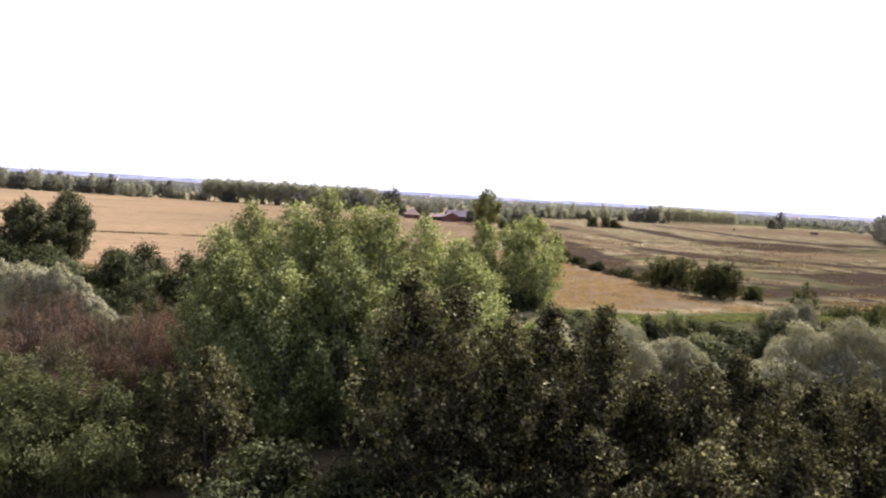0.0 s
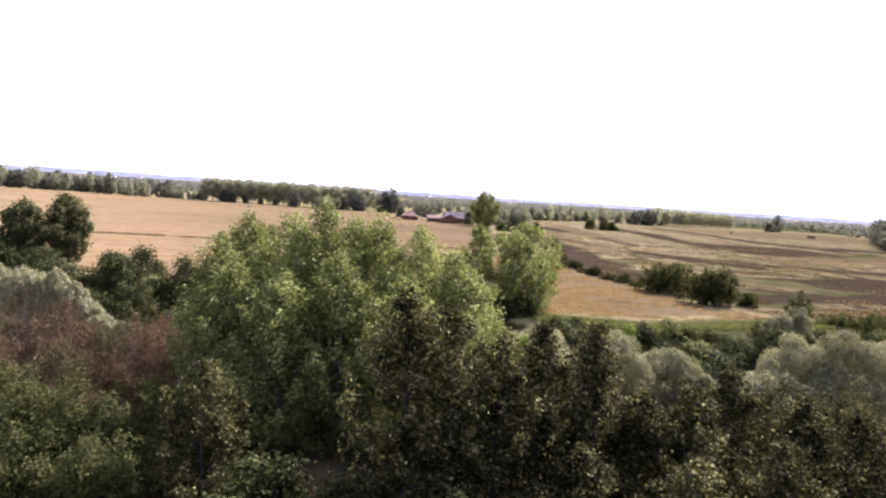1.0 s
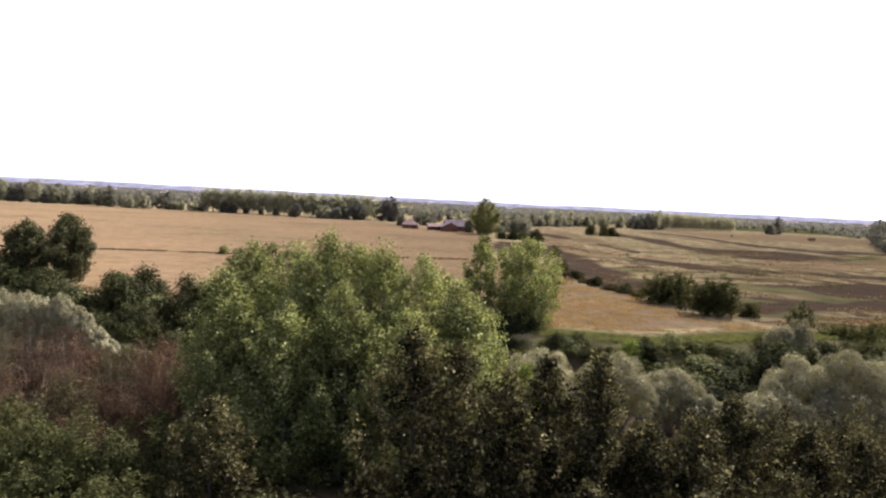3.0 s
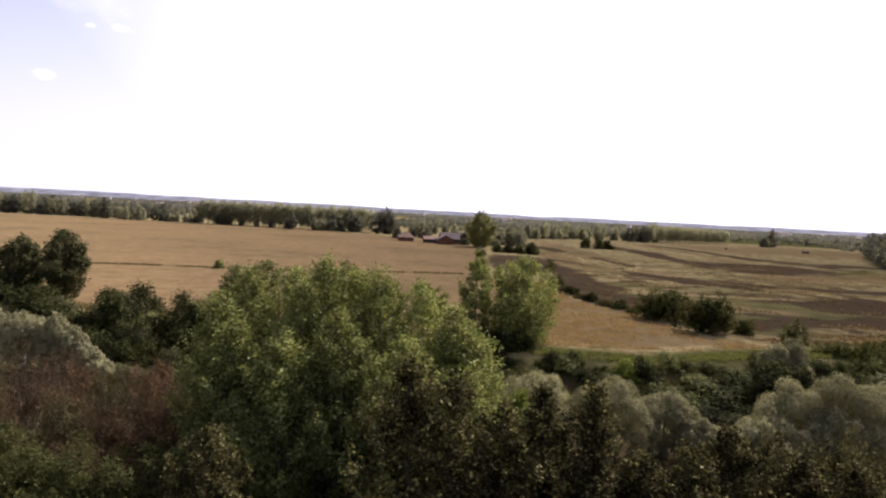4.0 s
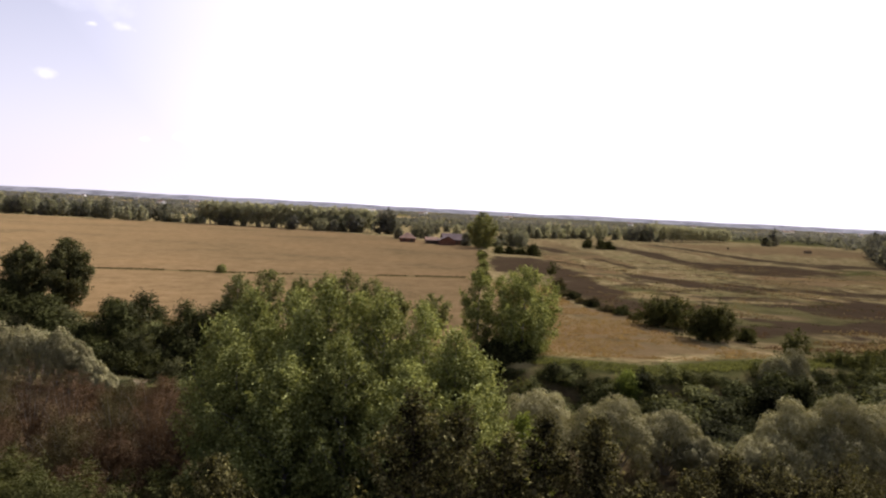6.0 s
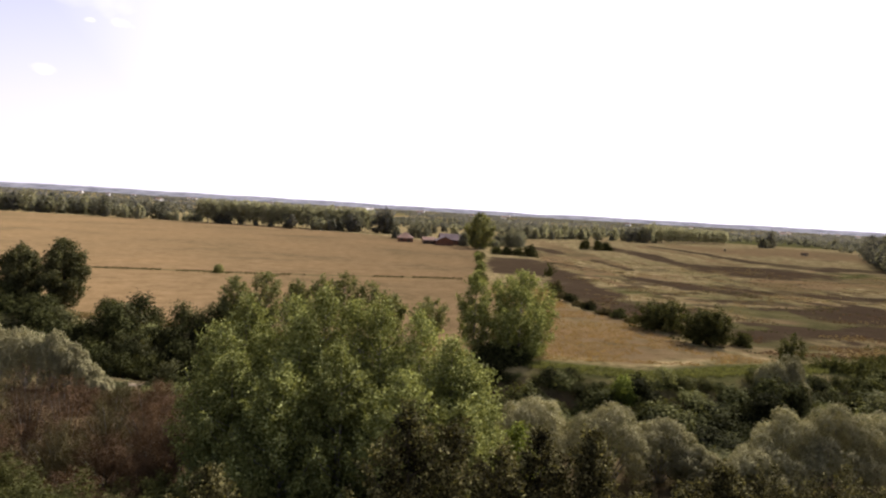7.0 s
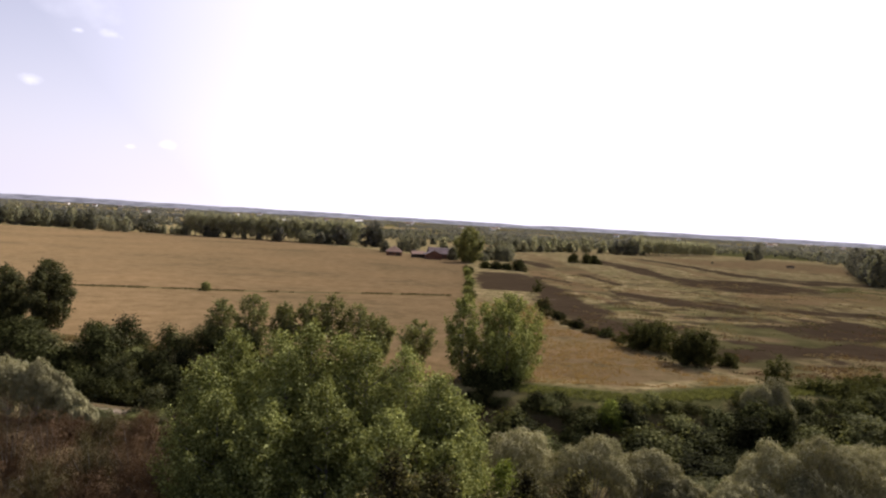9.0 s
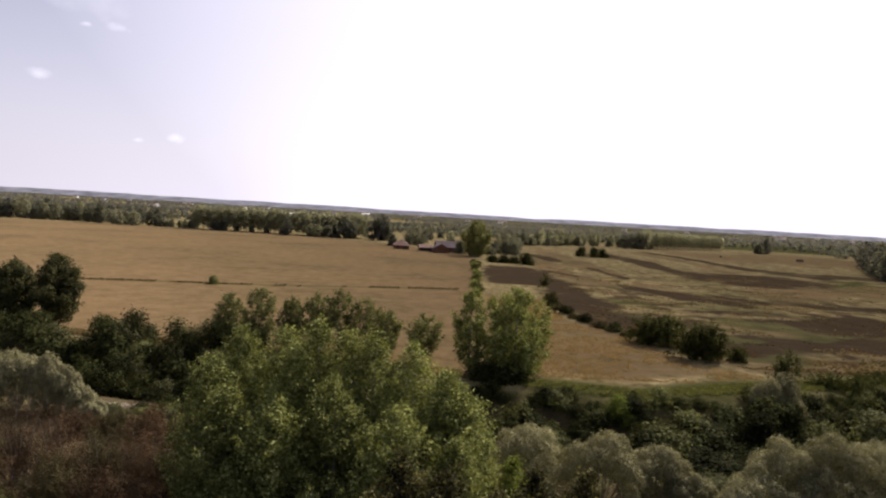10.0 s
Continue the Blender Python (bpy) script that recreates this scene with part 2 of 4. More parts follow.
def ground_material():
    """Earth, stubble, meadow and plough, laid out by the cover attribute; streaks, tufts and stains by noise."""
    m, n, l, out = blank("ground")
    geo, att = n.new("ShaderNodeNewGeometry"), n.new("ShaderNodeAttribute")
    att.attribute_name = "cover"
    pos = geo.outputs["Position"]
    mp = n.new("ShaderNodeMapping")
    mp.inputs["Scale"].default_value = (0.35, 1.0, 1.0)
    mp.inputs["Rotation"].default_value = (0, 0, radians(-13))
    l.new(pos, mp.inputs[0])
    fine, mid, wide = noise_of(n, l, pos, 2.2, 6, 0.65), noise_of(n, l, mp.outputs[0], 0.22, 6, 0.6), noise_of(n, l, pos, 0.021, 5)
    small = noise_of(n, l, pos, 0.26, 7, 0.72)
    sep = n.new("ShaderNodeSeparateColor")
    l.new(att.outputs["Color"], sep.inputs[0])

    def tone(stops, src):
        r = ramp_of(n, stops)
        l.new(src.outputs[0], r.inputs[0])
        return r.outputs[0]
    rough = mix_of(n, l, 0.5, tone([(0.3, (0.112, 0.097, 0.034)), (0.7, (0.393, 0.308, 0.125))], mid), tone([(0.3, (0.137, 0.111, 0.045)), (0.7, (0.345, 0.264, 0.119))], fine))
    rough = mix_of(n, l, 0.7, rough, tone([(0.40, (0.074, 0.059, 0.027)), (0.47, (0.217, 0.173, 0.077)), (0.53, (0.313, 0.244, 0.112)), (0.62, (0.513, 0.385, 0.201))], small))
    straw = mix_of(n, l, 0.5, tone([(0.3, (0.160, 0.112, 0.053)), (0.72, (0.242, 0.169, 0.087))], mid), tone([(0.3, (0.129, 0.091, 0.042)), (0.7, (0.279, 0.194, 0.102))], fine))
    straw = mix_of(n, l, 1.0, straw, tone([(0.30, (0.58, 0.62, 0.56)), (0.47, (0.90, 0.87, 0.80)), (0.70, (1.10, 1.02, 0.92))], wide), "MULTIPLY")
    straw = mix_of(n, l, 0.24, straw, tone([(0.40, (0.116, 0.090, 0.041)), (0.60, (0.340, 0.237, 0.128))], small))
    earth = mix_of(n, l, 0.5, tone([(0.3, (0.052, 0.036, 0.021)), (0.75, (0.108, 0.076, 0.044))], mid), tone([(0.3, (0.032, 0.022, 0.012)), (0.7, (0.080, 0.056, 0.031))], fine))
    green = mix_of(n, l, 0.5, tone([(0.3, (0.060, 0.062, 0.020)), (0.7, (0.132, 0.126, 0.044))], mid), tone([(0.3, (0.062, 0.063, 0.021)), (0.7, (0.136, 0.128, 0.046))], fine))

    def edge(channel):
        a, a2 = n.new("ShaderNodeMath"), n.new("ShaderNodeMath")
        a.operation = a2.operation = "MULTIPLY_ADD"
        l.new(mid.outputs[0], a2.inputs[0])
        a2.inputs[1].default_value = 0.9
        l.new(channel, a2.inputs[2])
        l.new(small.outputs[0], a.inputs[0])
        a.inputs[1].default_value = 0.9
        l.new(a2.outputs[0], a.inputs[2])
        r = n.new("ShaderNodeMapRange")
        r.inputs[1].default_value, r.inputs[2].default_value = 1.1, 1.75
        l.new(a.outputs[0], r.inputs[0])
        return r.outputs[0]
    c = mix_of(n, l, edge(sep.outputs[0]), rough, straw)
    c = mix_of(n, l, edge(sep.outputs[2]), c, green)
    c = mix_of(n, l, edge(sep.outputs[1]), c, earth)
    c = mix_of(n, l, edge(att.outputs["Alpha"]), c, tone([(0.3, (0.30, 0.235, 0.175)), (0.7, (0.48, 0.39, 0.30))], fine))
    bs = n.new("ShaderNodeBsdfDiffuse")
    bs.inputs["Roughness"].default_value = 1.0
    l.new(c, bs.inputs["Color"])
    bp = n.new("ShaderNodeBump")
    bp.inputs["Strength"].default_value, bp.inputs["Distance"].default_value = 0.8, 0.25
    l.new(fine.outputs[0], bp.inputs["Height"]), l.new(bp.outputs[0], bs.inputs["Normal"])
    l.new(bs.outputs[0], out.inputs[0])
    return m


GROUND = ground_material()
m_, n_, l_, o_ = blank("stream_water")
b_ = n_.new("ShaderNodeBsdfPrincipled")
b_.inputs["Base Color"].default_value = (0.018, 0.022, 0.016, 1)
b_.inputs["Roughness"].default_value = 0.2
b_.inputs["Specular IOR Level"].default_value = 0.2
rip_ = noise_of(n_, l_, n_.new("ShaderNodeNewGeometry").outputs["Position"], 1.5, 3)
bump_ = n_.new("ShaderNodeBump")
bump_.inputs["Strength"].default_value, bump_.inputs["Distance"].default_value = 0.15, 0.05
l_.new(rip_.outputs[0], bump_.inputs["Height"]), l_.new(bump_.outputs[0], b_.inputs["Normal"])
l_.new(b_.outputs[0], o_.inputs[0])
WATER = m_

# ---- the lie of the land ----
BANK_X = [-600, -200, -50, -10, 16, 25, 40, 60, 200, 600]
BANK_Y = [140, 112, 92, 84, 76, 74, 80, 86, 120, 190]


def bank(x):
    """Where the field ends and the slope down to the stream begins."""
    return np.interp(x, BANK_X, BANK_Y)


def lattice(x, y, scale, seed):
    """Smooth value noise, 0 to 1, for arrays."""
    x, y = np.asarray(x, float) / scale, np.asarray(y, float) / scale
    xi, yi = np.floor(x).astype(np.int64), np.floor(y).astype(np.int64)
    fx, fy = x - xi, y - yi
    fx, fy = fx * fx * (3 - 2 * fx), fy * fy * (3 - 2 * fy)

    def h(a, b):
        v = np.sin(a * 127.1 + b * 311.7 + seed * 74.7) * 43758.5453
        return v - np.floor(v)
    return (h(xi, yi) * (1 - fx) + h(xi + 1, yi) * fx) * (1 - fy) + (h(xi, yi + 1) * (1 - fx) + h(xi + 1, yi + 1) * fx) * fy


def ease(a, b, v):
    t = np.clip((v - a) / (b - a), 0, 1)
    return t * t * (3 - 2 * t)


def height(x, y):
    """The ground's height: the plain at 0, the stream's bed, the near bank, hills far off."""
    x, y = np.asarray(x, float), np.asarray(y, float)
    d = y - bank(x)
    z = -4.0 * ease(0, -9, d) + 0.75 * ease(-12.3, -14.2, d) + 2.1 * ease(-17, -27, d)
    z = z + (lattice(x, y, 9, 1) - 0.5) * 0.5 * ease(4, -6, d) + (lattice(x, y, 40, 2) - 0.5) * 0.5 * ease(500, 200, y)
    return z


def spot(x, y):
    return float(height(x, y))


def steps(near, dense, far, grow):
    v, s = [near], dense
    while v[-1] < far:
        s *= grow
        v.append(v[-1] + s)
    return v


def build_ground():
    right = steps(60, 1.6, 360, 1.022)
    right += steps(right[-1] + 9, 9, 4600, 1.12)
    xs = np.array(sorted([-v for v in right]) + list(np.arange(-58.4, 59, 1.6)) + right)
    ys = np.array(sorted([-v for v in steps(10, 3, 1500, 1.3)]) + list(np.arange(-6, 20, 3)) + list(np.arange(20, 130, 1.5)) + (lambda v: v + steps(v[-1] + 8, 8, 4800, 1.06))(steps(130, 1.5, 700, 1.011)))
    X, Y = np.meshgrid(xs, ys)
    Z = height(X, Y)
    nx, ny = len(xs), len(ys)
    me = bpy.data.meshes.new("ground")
    co = np.stack([X, Y, Z], -1).reshape(-1, 3)
    idx = np.arange(nx * ny).reshape(ny, nx)
    quads = np.stack([idx[:-1, :-1], idx[:-1, 1:], idx[1:, 1:], idx[1:, :-1]], -1).reshape(-1, 4)
    fill_mesh(me, co, quads)
    x, y = co[:, 0], co[:, 1]
    d = y - bank(x)
    track = 10 + (y - 166) * 0.05
    hedge = np.interp(y, [70, 95, 117, 130, 150, 190, 270, 290], [60, 38, 33.5, 27, 27, 31, 38, 39])
    wob = (lattice(x, y, 6, 11) - 0.5) * 4
    # stubble field, and the meadow between the track and the hedge
    far_edge = np.interp(x, [-600, -290, -165, -100, -28, 20], [430, 446, 455, 450, 396, 330])
    straw = ease(0, 3, d + wob * 0.5) * ease(1.5, -1.5, x - track + wob * 0.3) * ease(6, -6, y - far_edge)
    straw = np.maximum(straw, (0.6 + 0.35 * lattice(x, y, 11, 38)) * ease(6, 9, d + wob) * ease(0, 2, x - track) * ease(1.5, -1.5, x - hedge + wob * 0.4) * ease(200, 150, y))
    # rough meadow beyond the hedge: dark mown swathes and pale dry ones
    warp = 1.1 * lattice(x, y * 0.6, 9, 26) + 0.7 * lattice(x, y, 4, 27) + 0.5 * lattice(x, y * 0.4, 30, 28) - 1.15

    def swathe(x0, y0, h0, x1, y1, h1):
        """A patch along a line on the meadow, drawn out four times as deep as it is wide."""
        px, py, vx, vy = x - x0, (y - y0) / 4, x1 - x0, (y1 - y0) / 4
        t = np.clip((px * vx + py * vy) / (vx * vx + vy * vy), 0, 1)
        half = (h0 + t * (h1 - h0)) / 4
        return ease(1.25, 0.7, np.hypot(px - t * vx, py - t * vy) / half + warp * 0.55)
    beyond = ease(0, 3, x - hedge) * ease(2, 8, d) * ease(700, 560, y)
    dark, pale, lush = np.zeros_like(x), np.zeros_like(x), np.zeros_like(x)
    for q in ((103, 399, 28, 106, 344, 36), (106, 344, 36, 103, 273, 33), (103, 273, 33, 122, 264, 31), (122, 264, 31, 150, 272, 26), (149, 465, 19, 156, 429, 24), (156, 429, 24, 157, 341, 26), (157, 341, 26, 170, 311, 21)):
        dark = np.maximum(dark, swathe(*q))
    for q in ((170, 311, 21, 208, 316, 13), (59, 209, 8, 66, 197, 14), (66, 197, 14, 74, 184, 13), (74, 184, 13, 90, 184, 6), (65, 277, 10, 67, 241, 8), (59, 156, 3, 82, 156, 4), (77, 139, 9, 104, 149, 12), (101, 180, 6, 125, 180, 7), (50, 109, 6, 85, 122, 9), (49, 365, 18, 57, 334, 20), (41, 256, 6, 49, 237, 7)):
        dark = np.maximum(dark, swathe(*q))
    for q in ((47, 297, 23, 44, 236, 24), (44, 236, 24, 56, 217, 10), (64, 381, 38, 65, 305, 32), (65, 305, 32, 69, 269, 16), (138, 449, 27, 143, 382, 19), (143, 382, 19, 131, 289, 11), (99, 203, 15, 134, 230, 19), (134, 230, 19, 166, 240, 30), (46, 207, 8, 51, 174, 7), (182, 467, 57, 262, 482, 71), (262, 482, 71, 316, 501, 106), (75, 146, 4, 96, 159, 6)):
        pale = np.maximum(pale, swathe(*q))
    for q in ((147, 265, 12, 190, 275, 20), (43, 173, 8, 53, 159, 8), (53, 159, 8, 55, 142, 5), (38, 129, 7, 63, 134, 8), (63, 134, 8, 71, 124, 7)):
        lush = np.maximum(lush, swathe(*q))
    mott = lattice(x, y * 0.7, 6, 29) * 0.6 + lattice(x, y, 2.7, 30) * 0.4
    streak = lattice(x + 0.35 * y, y * 0.3 + x * 0.1, 7, 37)
    dark = beyond * np.maximum(dark * (0.45 + 0.45 * mott + 0.45 * streak), ease(0.55, 0.68, mott) * 0.85 * (1 - 0.45 * ease(130, 260, y)))
    dark = np.maximum(dark, beyond * ease(200, 100, y) * (0.2 + 0.5 * mott))
    pale = beyond * np.maximum(pale * (0.6 + 0.35 * mott + 0.3 * streak), ease(0.45, 0.33, mott) * 0.85) * (1 - dark)
    xw = x + warp * 4.5 + (lattice(x, y, 2.5, 36) - 0.5) * 4
    wedge = (0.75 + 0.35 * mott) * ease(0, 1.5, xw - np.maximum(track + 3, hedge - np.where(y > 195, 40, 0))) * ease(2.5, -2.5, xw - np.interp(y, [110, 130, 177, 212, 265, 275], [40, 42, 43, 45, 40, 38])) * ease(112, 120, y) * ease(272, 266, y)
    dark = np.maximum(dark, wedge)
    straw = np.maximum(straw * (1 - wedge), pale * (1 - wedge))
    # the ditch across the stubble
    ditch = np.exp(-((y - (171.5 + 0.24 * x)) / 1.4) ** 2) * ease(8, 4, x) * ease(-140, -100, x)
    # far fields in patches
    plain = ease(600, 700, y)
    # dark earth down the banks, partly standing in for the canopy's shade
    dark = np.maximum(dark, 0.75 * ease(-1.5, -4, d))
    cell = lattice(np.floor(x / 170), np.floor(y / 120 + x / 900), 1, 31)
    straw = straw + plain * (cell > 0.84) * 0.35
    green = np.maximum(np.maximum(plain * (cell < 0.6) * 0.9, lush * beyond * (0.1 + 0.9 * ease(0.35, 0.62, mott))), beyond * (0.5 * ease(460, 300, y) + 0.5 * ease(190, 120, y)) * ease(0.34, 0.58, lattice(x * 0.6, y, 8, 33)) * (0.55 + 0.5 * mott))
    green = np.maximum(green, ease(-2, 0, d + wob * 0.4) * ease(7, 3.5, d + wob * 0.4) * ease(8, 14, x) * ease(120, 60, x))
    green = np.maximum(green, ease(2, -2, d) * (0.35 + 0.4 * lattice(x, y, 5, 12)))
    green = np.maximum(green, ease(-40, -36, x) * ease(-20, -26, x) * ease(71, 70, y) * ease(63, 66, y) * 0.9)
    green = np.maximum(green, 0.8 * ditch)
    dark = np.maximum(dark, 0.55 * ditch * lattice(x, y, 5, 14))
    sand = np.exp(-(((x + 34) / 3.0) ** 2 + ((y - 72.4 + 0.1 * (x + 33) + warp) / 1.0) ** 2)) * (0.75 + 0.5 * mott) + 0.9 * np.exp(-(((x - 5) / 7) ** 2 + ((y - 27) / 2.0) ** 2))
    dark = np.maximum(dark, 0.7 * ease(900, 2200, y) * lattice(x, y * 3, 150, 35))
    cover = np.stack([straw, dark, green, sand], -1)
    at = me.color_attributes.new("cover", "FLOAT_COLOR", "POINT")
    at.data.foreach_set("color", np.clip(cover, 0, 1).astype(np.float32).ravel())
    me.materials.append(GROUND)
    me.polygons.foreach_set("use_smooth", np.ones(len(quads), bool))
    return tagged(new("ground", me), "flat farmland with dry stubble, rough meadow and a stream bank", "ground", kind="structure")


# ---- makers ----
def fill_mesh(me, co, quads):
    me.vertices.add(len(co))
    me.vertices.foreach_set("co", np.asarray(co, np.float32).ravel())
    me.loops.add(quads.size)
    me.loops.foreach_set("vertex_index", quads.astype(np.int32).ravel())
    me.polygons.add(len(quads))
    me.polygons.foreach_set("loop_start", np.arange(0, quads.size, 4, dtype=np.int32))
    me.update(calc_edges=True)
    me.validate()


def part(name, data, material, parent, label=""):
    """One mesh object under a thing; data is a bmesh or a finished mesh."""
    if isinstance(data, bmesh.types.BMesh):
        me = bpy.data.meshes.new(name)
        data.to_mesh(me)
        data.free()
    else:
        me = data
    if not me.materials:
        me.materials.append(material)
    ob = new(name, me)
    ob.parent = parent
    return tagged(ob, label)


def thing(name, label, category, place, group="", turn=0):
    ob = new(name)
    ob.empty_display_size = 0.2
    ob.matrix_basis = pose(*place, 0, 0, turn)
    return tagged(ob, label, category, group)


def leaf_mesh(name, p, size, aspect, rng, axis=None, loose=1.0, facing=None, flutter=0.58):
    """Diamond leaves at the points p; axis: the way they tend to point; facing: the way each blade turns its face, out of the crown."""
    n = len(p)
    a = rng.normal(size=(n, 3))
    if axis is not None:
        a = a / np.linalg.norm(a, axis=1)[:, None] * loose + np.asarray(axis)
    if facing is None:
        b = np.cross(a, rng.normal(size=(n, 3)))
    else:
        b = np.cross(facing + rng.normal(size=(n, 3)) * flutter, a)
    a /= np.linalg.norm(a, axis=1)[:, None]
    b /= np.linalg.norm(b, axis=1)[:, None] + 1e-9
    if facing is not None:
        f = facing / (np.linalg.norm(facing, axis=1)[:, None] + 1e-9)
        a = a - f * (a * f).sum(1)[:, None] * (0.7 if flutter < 1 else 0.3)
        a /= np.linalg.norm(a, axis=1)[:, None] + 1e-9
    L = (size * rng.uniform(0.6, 1.35, n))[:, None]
    co = np.stack([p - a * L / 2, p + b * L * aspect / 2 + a * L * 0.08, p + a * L / 2, p - b * L * aspect / 2 + a * L * 0.08], 1).reshape(-1, 3)
    me = bpy.data.meshes.new(name)
    fill_mesh(me, co, np.arange(4 * n).reshape(-1, 4))
    return me


def spray_points(clumps, n, rng, spray=9, spread=0.2, shell=0.5, shoots=0, shoot_m=0.8):
    """Points in sprays of several leaves, thickest near the surfaces of the clumps (centre, radii)."""
    c = np.asarray(clumps, float)
    w = (c[:, 3] * c[:, 4] * c[:, 5]) ** (2 / 3)
    k = max(1, n // spray)
    i = rng.choice(len(c), k, p=w / w.sum())
    d = rng.normal(size=(k, 3))
    d /= np.linalg.norm(d, axis=1)[:, None]
    r = shell + (1 - shell) * rng.random(k) ** 0.6
    q = c[i, :3] + d * c[i, 3:] * r[:, None] * rng.uniform(0.85, 1.12, k)[:, None]
    if shoots:                                             # upright shoots that break the outline
        j = rng.choice(len(c), shoots, p=w / w.sum())
        e = rng.normal(size=(shoots, 3)) * np.array((1, 1, 0.3)) + np.array((0, 0, 0.8))
        e /= np.linalg.norm(e, axis=1)[:, None]
        foot = c[j, :3] + e * c[j, 3:] * 0.8
        rise = e * 0.5 + np.array((0, 0, 0.8))
        m = 4
        along = rng.uniform(0.1, 1, (shoots, m, 1)) * rng.uniform(0.5, 1.0, (shoots, 1, 1)) * shoot_m
        q = np.concatenate([q, (foot[:, None] + rise[:, None] * along).reshape(-1, 3)])
        d = np.concatenate([d, np.repeat(e, m, 0)])
        k = len(q)
    mid = c[:, :3].mean(0)
    out = d * 0.8 + (q - mid) / (np.linalg.norm(q - mid, axis=1)[:, None] + 1e-6) * 0.6 + np.array((0, 0, 0.35))
    return np.repeat(q, spray, 0) + rng.normal(size=(k * spray, 3)) * spread, np.repeat(out, spray, 0)


def tube(bm, pts, radii, sides=7):
    rings = []
    for i, (p, r) in enumerate(zip(pts, radii)):
        p = Vector(p)
        d = (Vector(pts[min(i + 1, len(pts) - 1)]) - Vector(pts[max(i - 1, 0)])).normalized()
        u = d.cross(Vector((0.3, 0.9, 0.2))).normalized()
        v = d.cross(u)
        rings.append([bm.verts.new(p + (u * math.cos(a) + v * math.sin(a)) * r) for a in (2 * math.pi * k / sides for k in range(sides))])
    for a, b in zip(rings, rings[1:]):
        for k in range(sides):
            bm.faces.new((a[k], a[(k + 1) % sides], b[(k + 1) % sides], b[k]))
    bm.faces.new(rings[-1])
    bm.faces.new(rings[0][::-1])


def girth(style, h):
    """The crown's half-width at height h of 0 to 1, as a share of the widest."""
    if style == "poplar":
        return max(0.15, max(0, 1 - h ** 2.6) ** 0.7 * (0.75 + 0.25 * min(1, h * 2.5)))
    if style == "oval":
        return max(0.15, max(0, 1 - h ** 3.2) ** 0.55 * (0.66 + 0.34 * min(1, h * 2.2)))
    if style == "column":
        return max(0.2, (1 - h ** 6) ** 0.5 * (0.8 + 0.2 * h))
    if style == "round":
        return max(0.1, math.sqrt(max(0, 1 - (2 * h - 0.95) ** 2 * 0.98)))
    return max(0.12, math.sqrt(max(0, 1 - h ** 2.2)))      # dome


def crown_clumps(style, tall, wide, low, count, fat, rng):
    """Clump centres and radii within a crown that reaches from low to tall."""
    out = []
    f1, f2, f3 = rng.uniform(0, 2 * math.pi, 3)
    lobe = 0.28 if style == "dome" else 0.14
    for i in range(count):
        h = ((i + rng.random()) / count) ** (0.8 if style != "dome" else 1.0)
        g = wide * girth(style, h)
        r = wide * fat * rng.uniform(0.7, 1.3)
        a, q = rng.uniform(0, 2 * math.pi), math.sqrt(rng.random()) * max(0.05, g - r * 0.7)
        q *= 1 + lobe * (math.sin(2 * a + f1) + 0.7 * math.sin(3 * a + f2)) * 0.8
        rv = r
        z = low + (tall - low) * h * (1 - lobe * 0.5 * (1 - math.cos(a - f3)) * min(1, q / (0.6 * wide)))
        z = min(z, tall - rv * 0.75) if h > 0.6 else max(z, low + rv * 0.5)
        out.append((q * math.cos(a), q * math.sin(a), z, r, r, rv))
    out.append((0, 0, tall - wide * 0.45, wide * 0.3, wide * 0.3, wide * 0.45))
    return out


def lumpy(name, label, category, x, y, top, wide, n, leaf, size, aspect, lumps, fat, seed, group="", tall_lump=1.2):
    """A bush whose crown is a heap of rounded billows, leafy to the foot."""
    rng = np.random.default_rng(5000 + seed)
    base = spot(x, y) - 0.05
    tall = top - base
    t = thing(name, label, category, (x, y, base), group)
    heads = []
    for i in range(lumps):
        u = (i + 0.5) / lumps
        up, a = 1.02 - 1.05 * u, i * 2.39996 + rng.normal() * 0.3
        r = wide * fat * rng.uniform(0.75, 1.25)
        ring = math.sqrt(max(0.0, 1 - min(1.0, up) ** 2)) * rng.uniform(0.8, 1.1)
        z = r * 0.6 + (tall - r * (tall_lump + 0.6)) * max(0.0, up) ** 0.6 * rng.uniform(0.82, 1.0)
        heads.append((math.cos(a) * ring * (wide - r * 0.7), math.sin(a) * ring * (wide - r * 0.7), z, r, r, r * tall_lump))
    for h in heads[:: max(1, lumps // 9)]:
        bm = bmesh.new()
        tube(bm, [(h[0] * 0.1, h[1] * 0.1, 0), (h[0] * 0.4, h[1] * 0.4, h[2] * 0.45), (h[0] * 0.9, h[1] * 0.9, h[2])], [0.07, 0.05, 0.02], 5)
        part("stem", bm, BARK_GREY, t)
    c = np.asarray(heads)
    w = (c[:, 3] * c[:, 5])
    i = rng.choice(lumps, n, p=w / w.sum())
    d = rng.normal(size=(n, 3))
    d[:, 2] = np.where(rng.random(n) < 0.75, np.abs(d[:, 2]), d[:, 2])
    d /= np.linalg.norm(d, axis=1)[:, None]
    frill = 1 + 0.12 * np.sin(7 * d[:, 0] + 5 * d[:, 2] + i) * np.sin(6 * d[:, 1] + 2 * i)
    p = c[i, :3] + d * c[i, 3:] * (frill * rng.uniform(0.84, 1.06, n))[:, None]
    p[:, 2] = np.maximum(p[:, 2], 0.03)
    part("crown", leaf_mesh("crown", p, size, aspect, rng, (0, 0, 0.9), 1.0, d + np.array((0, 0, 0.15)), 0.4), leaf, t)
    return t


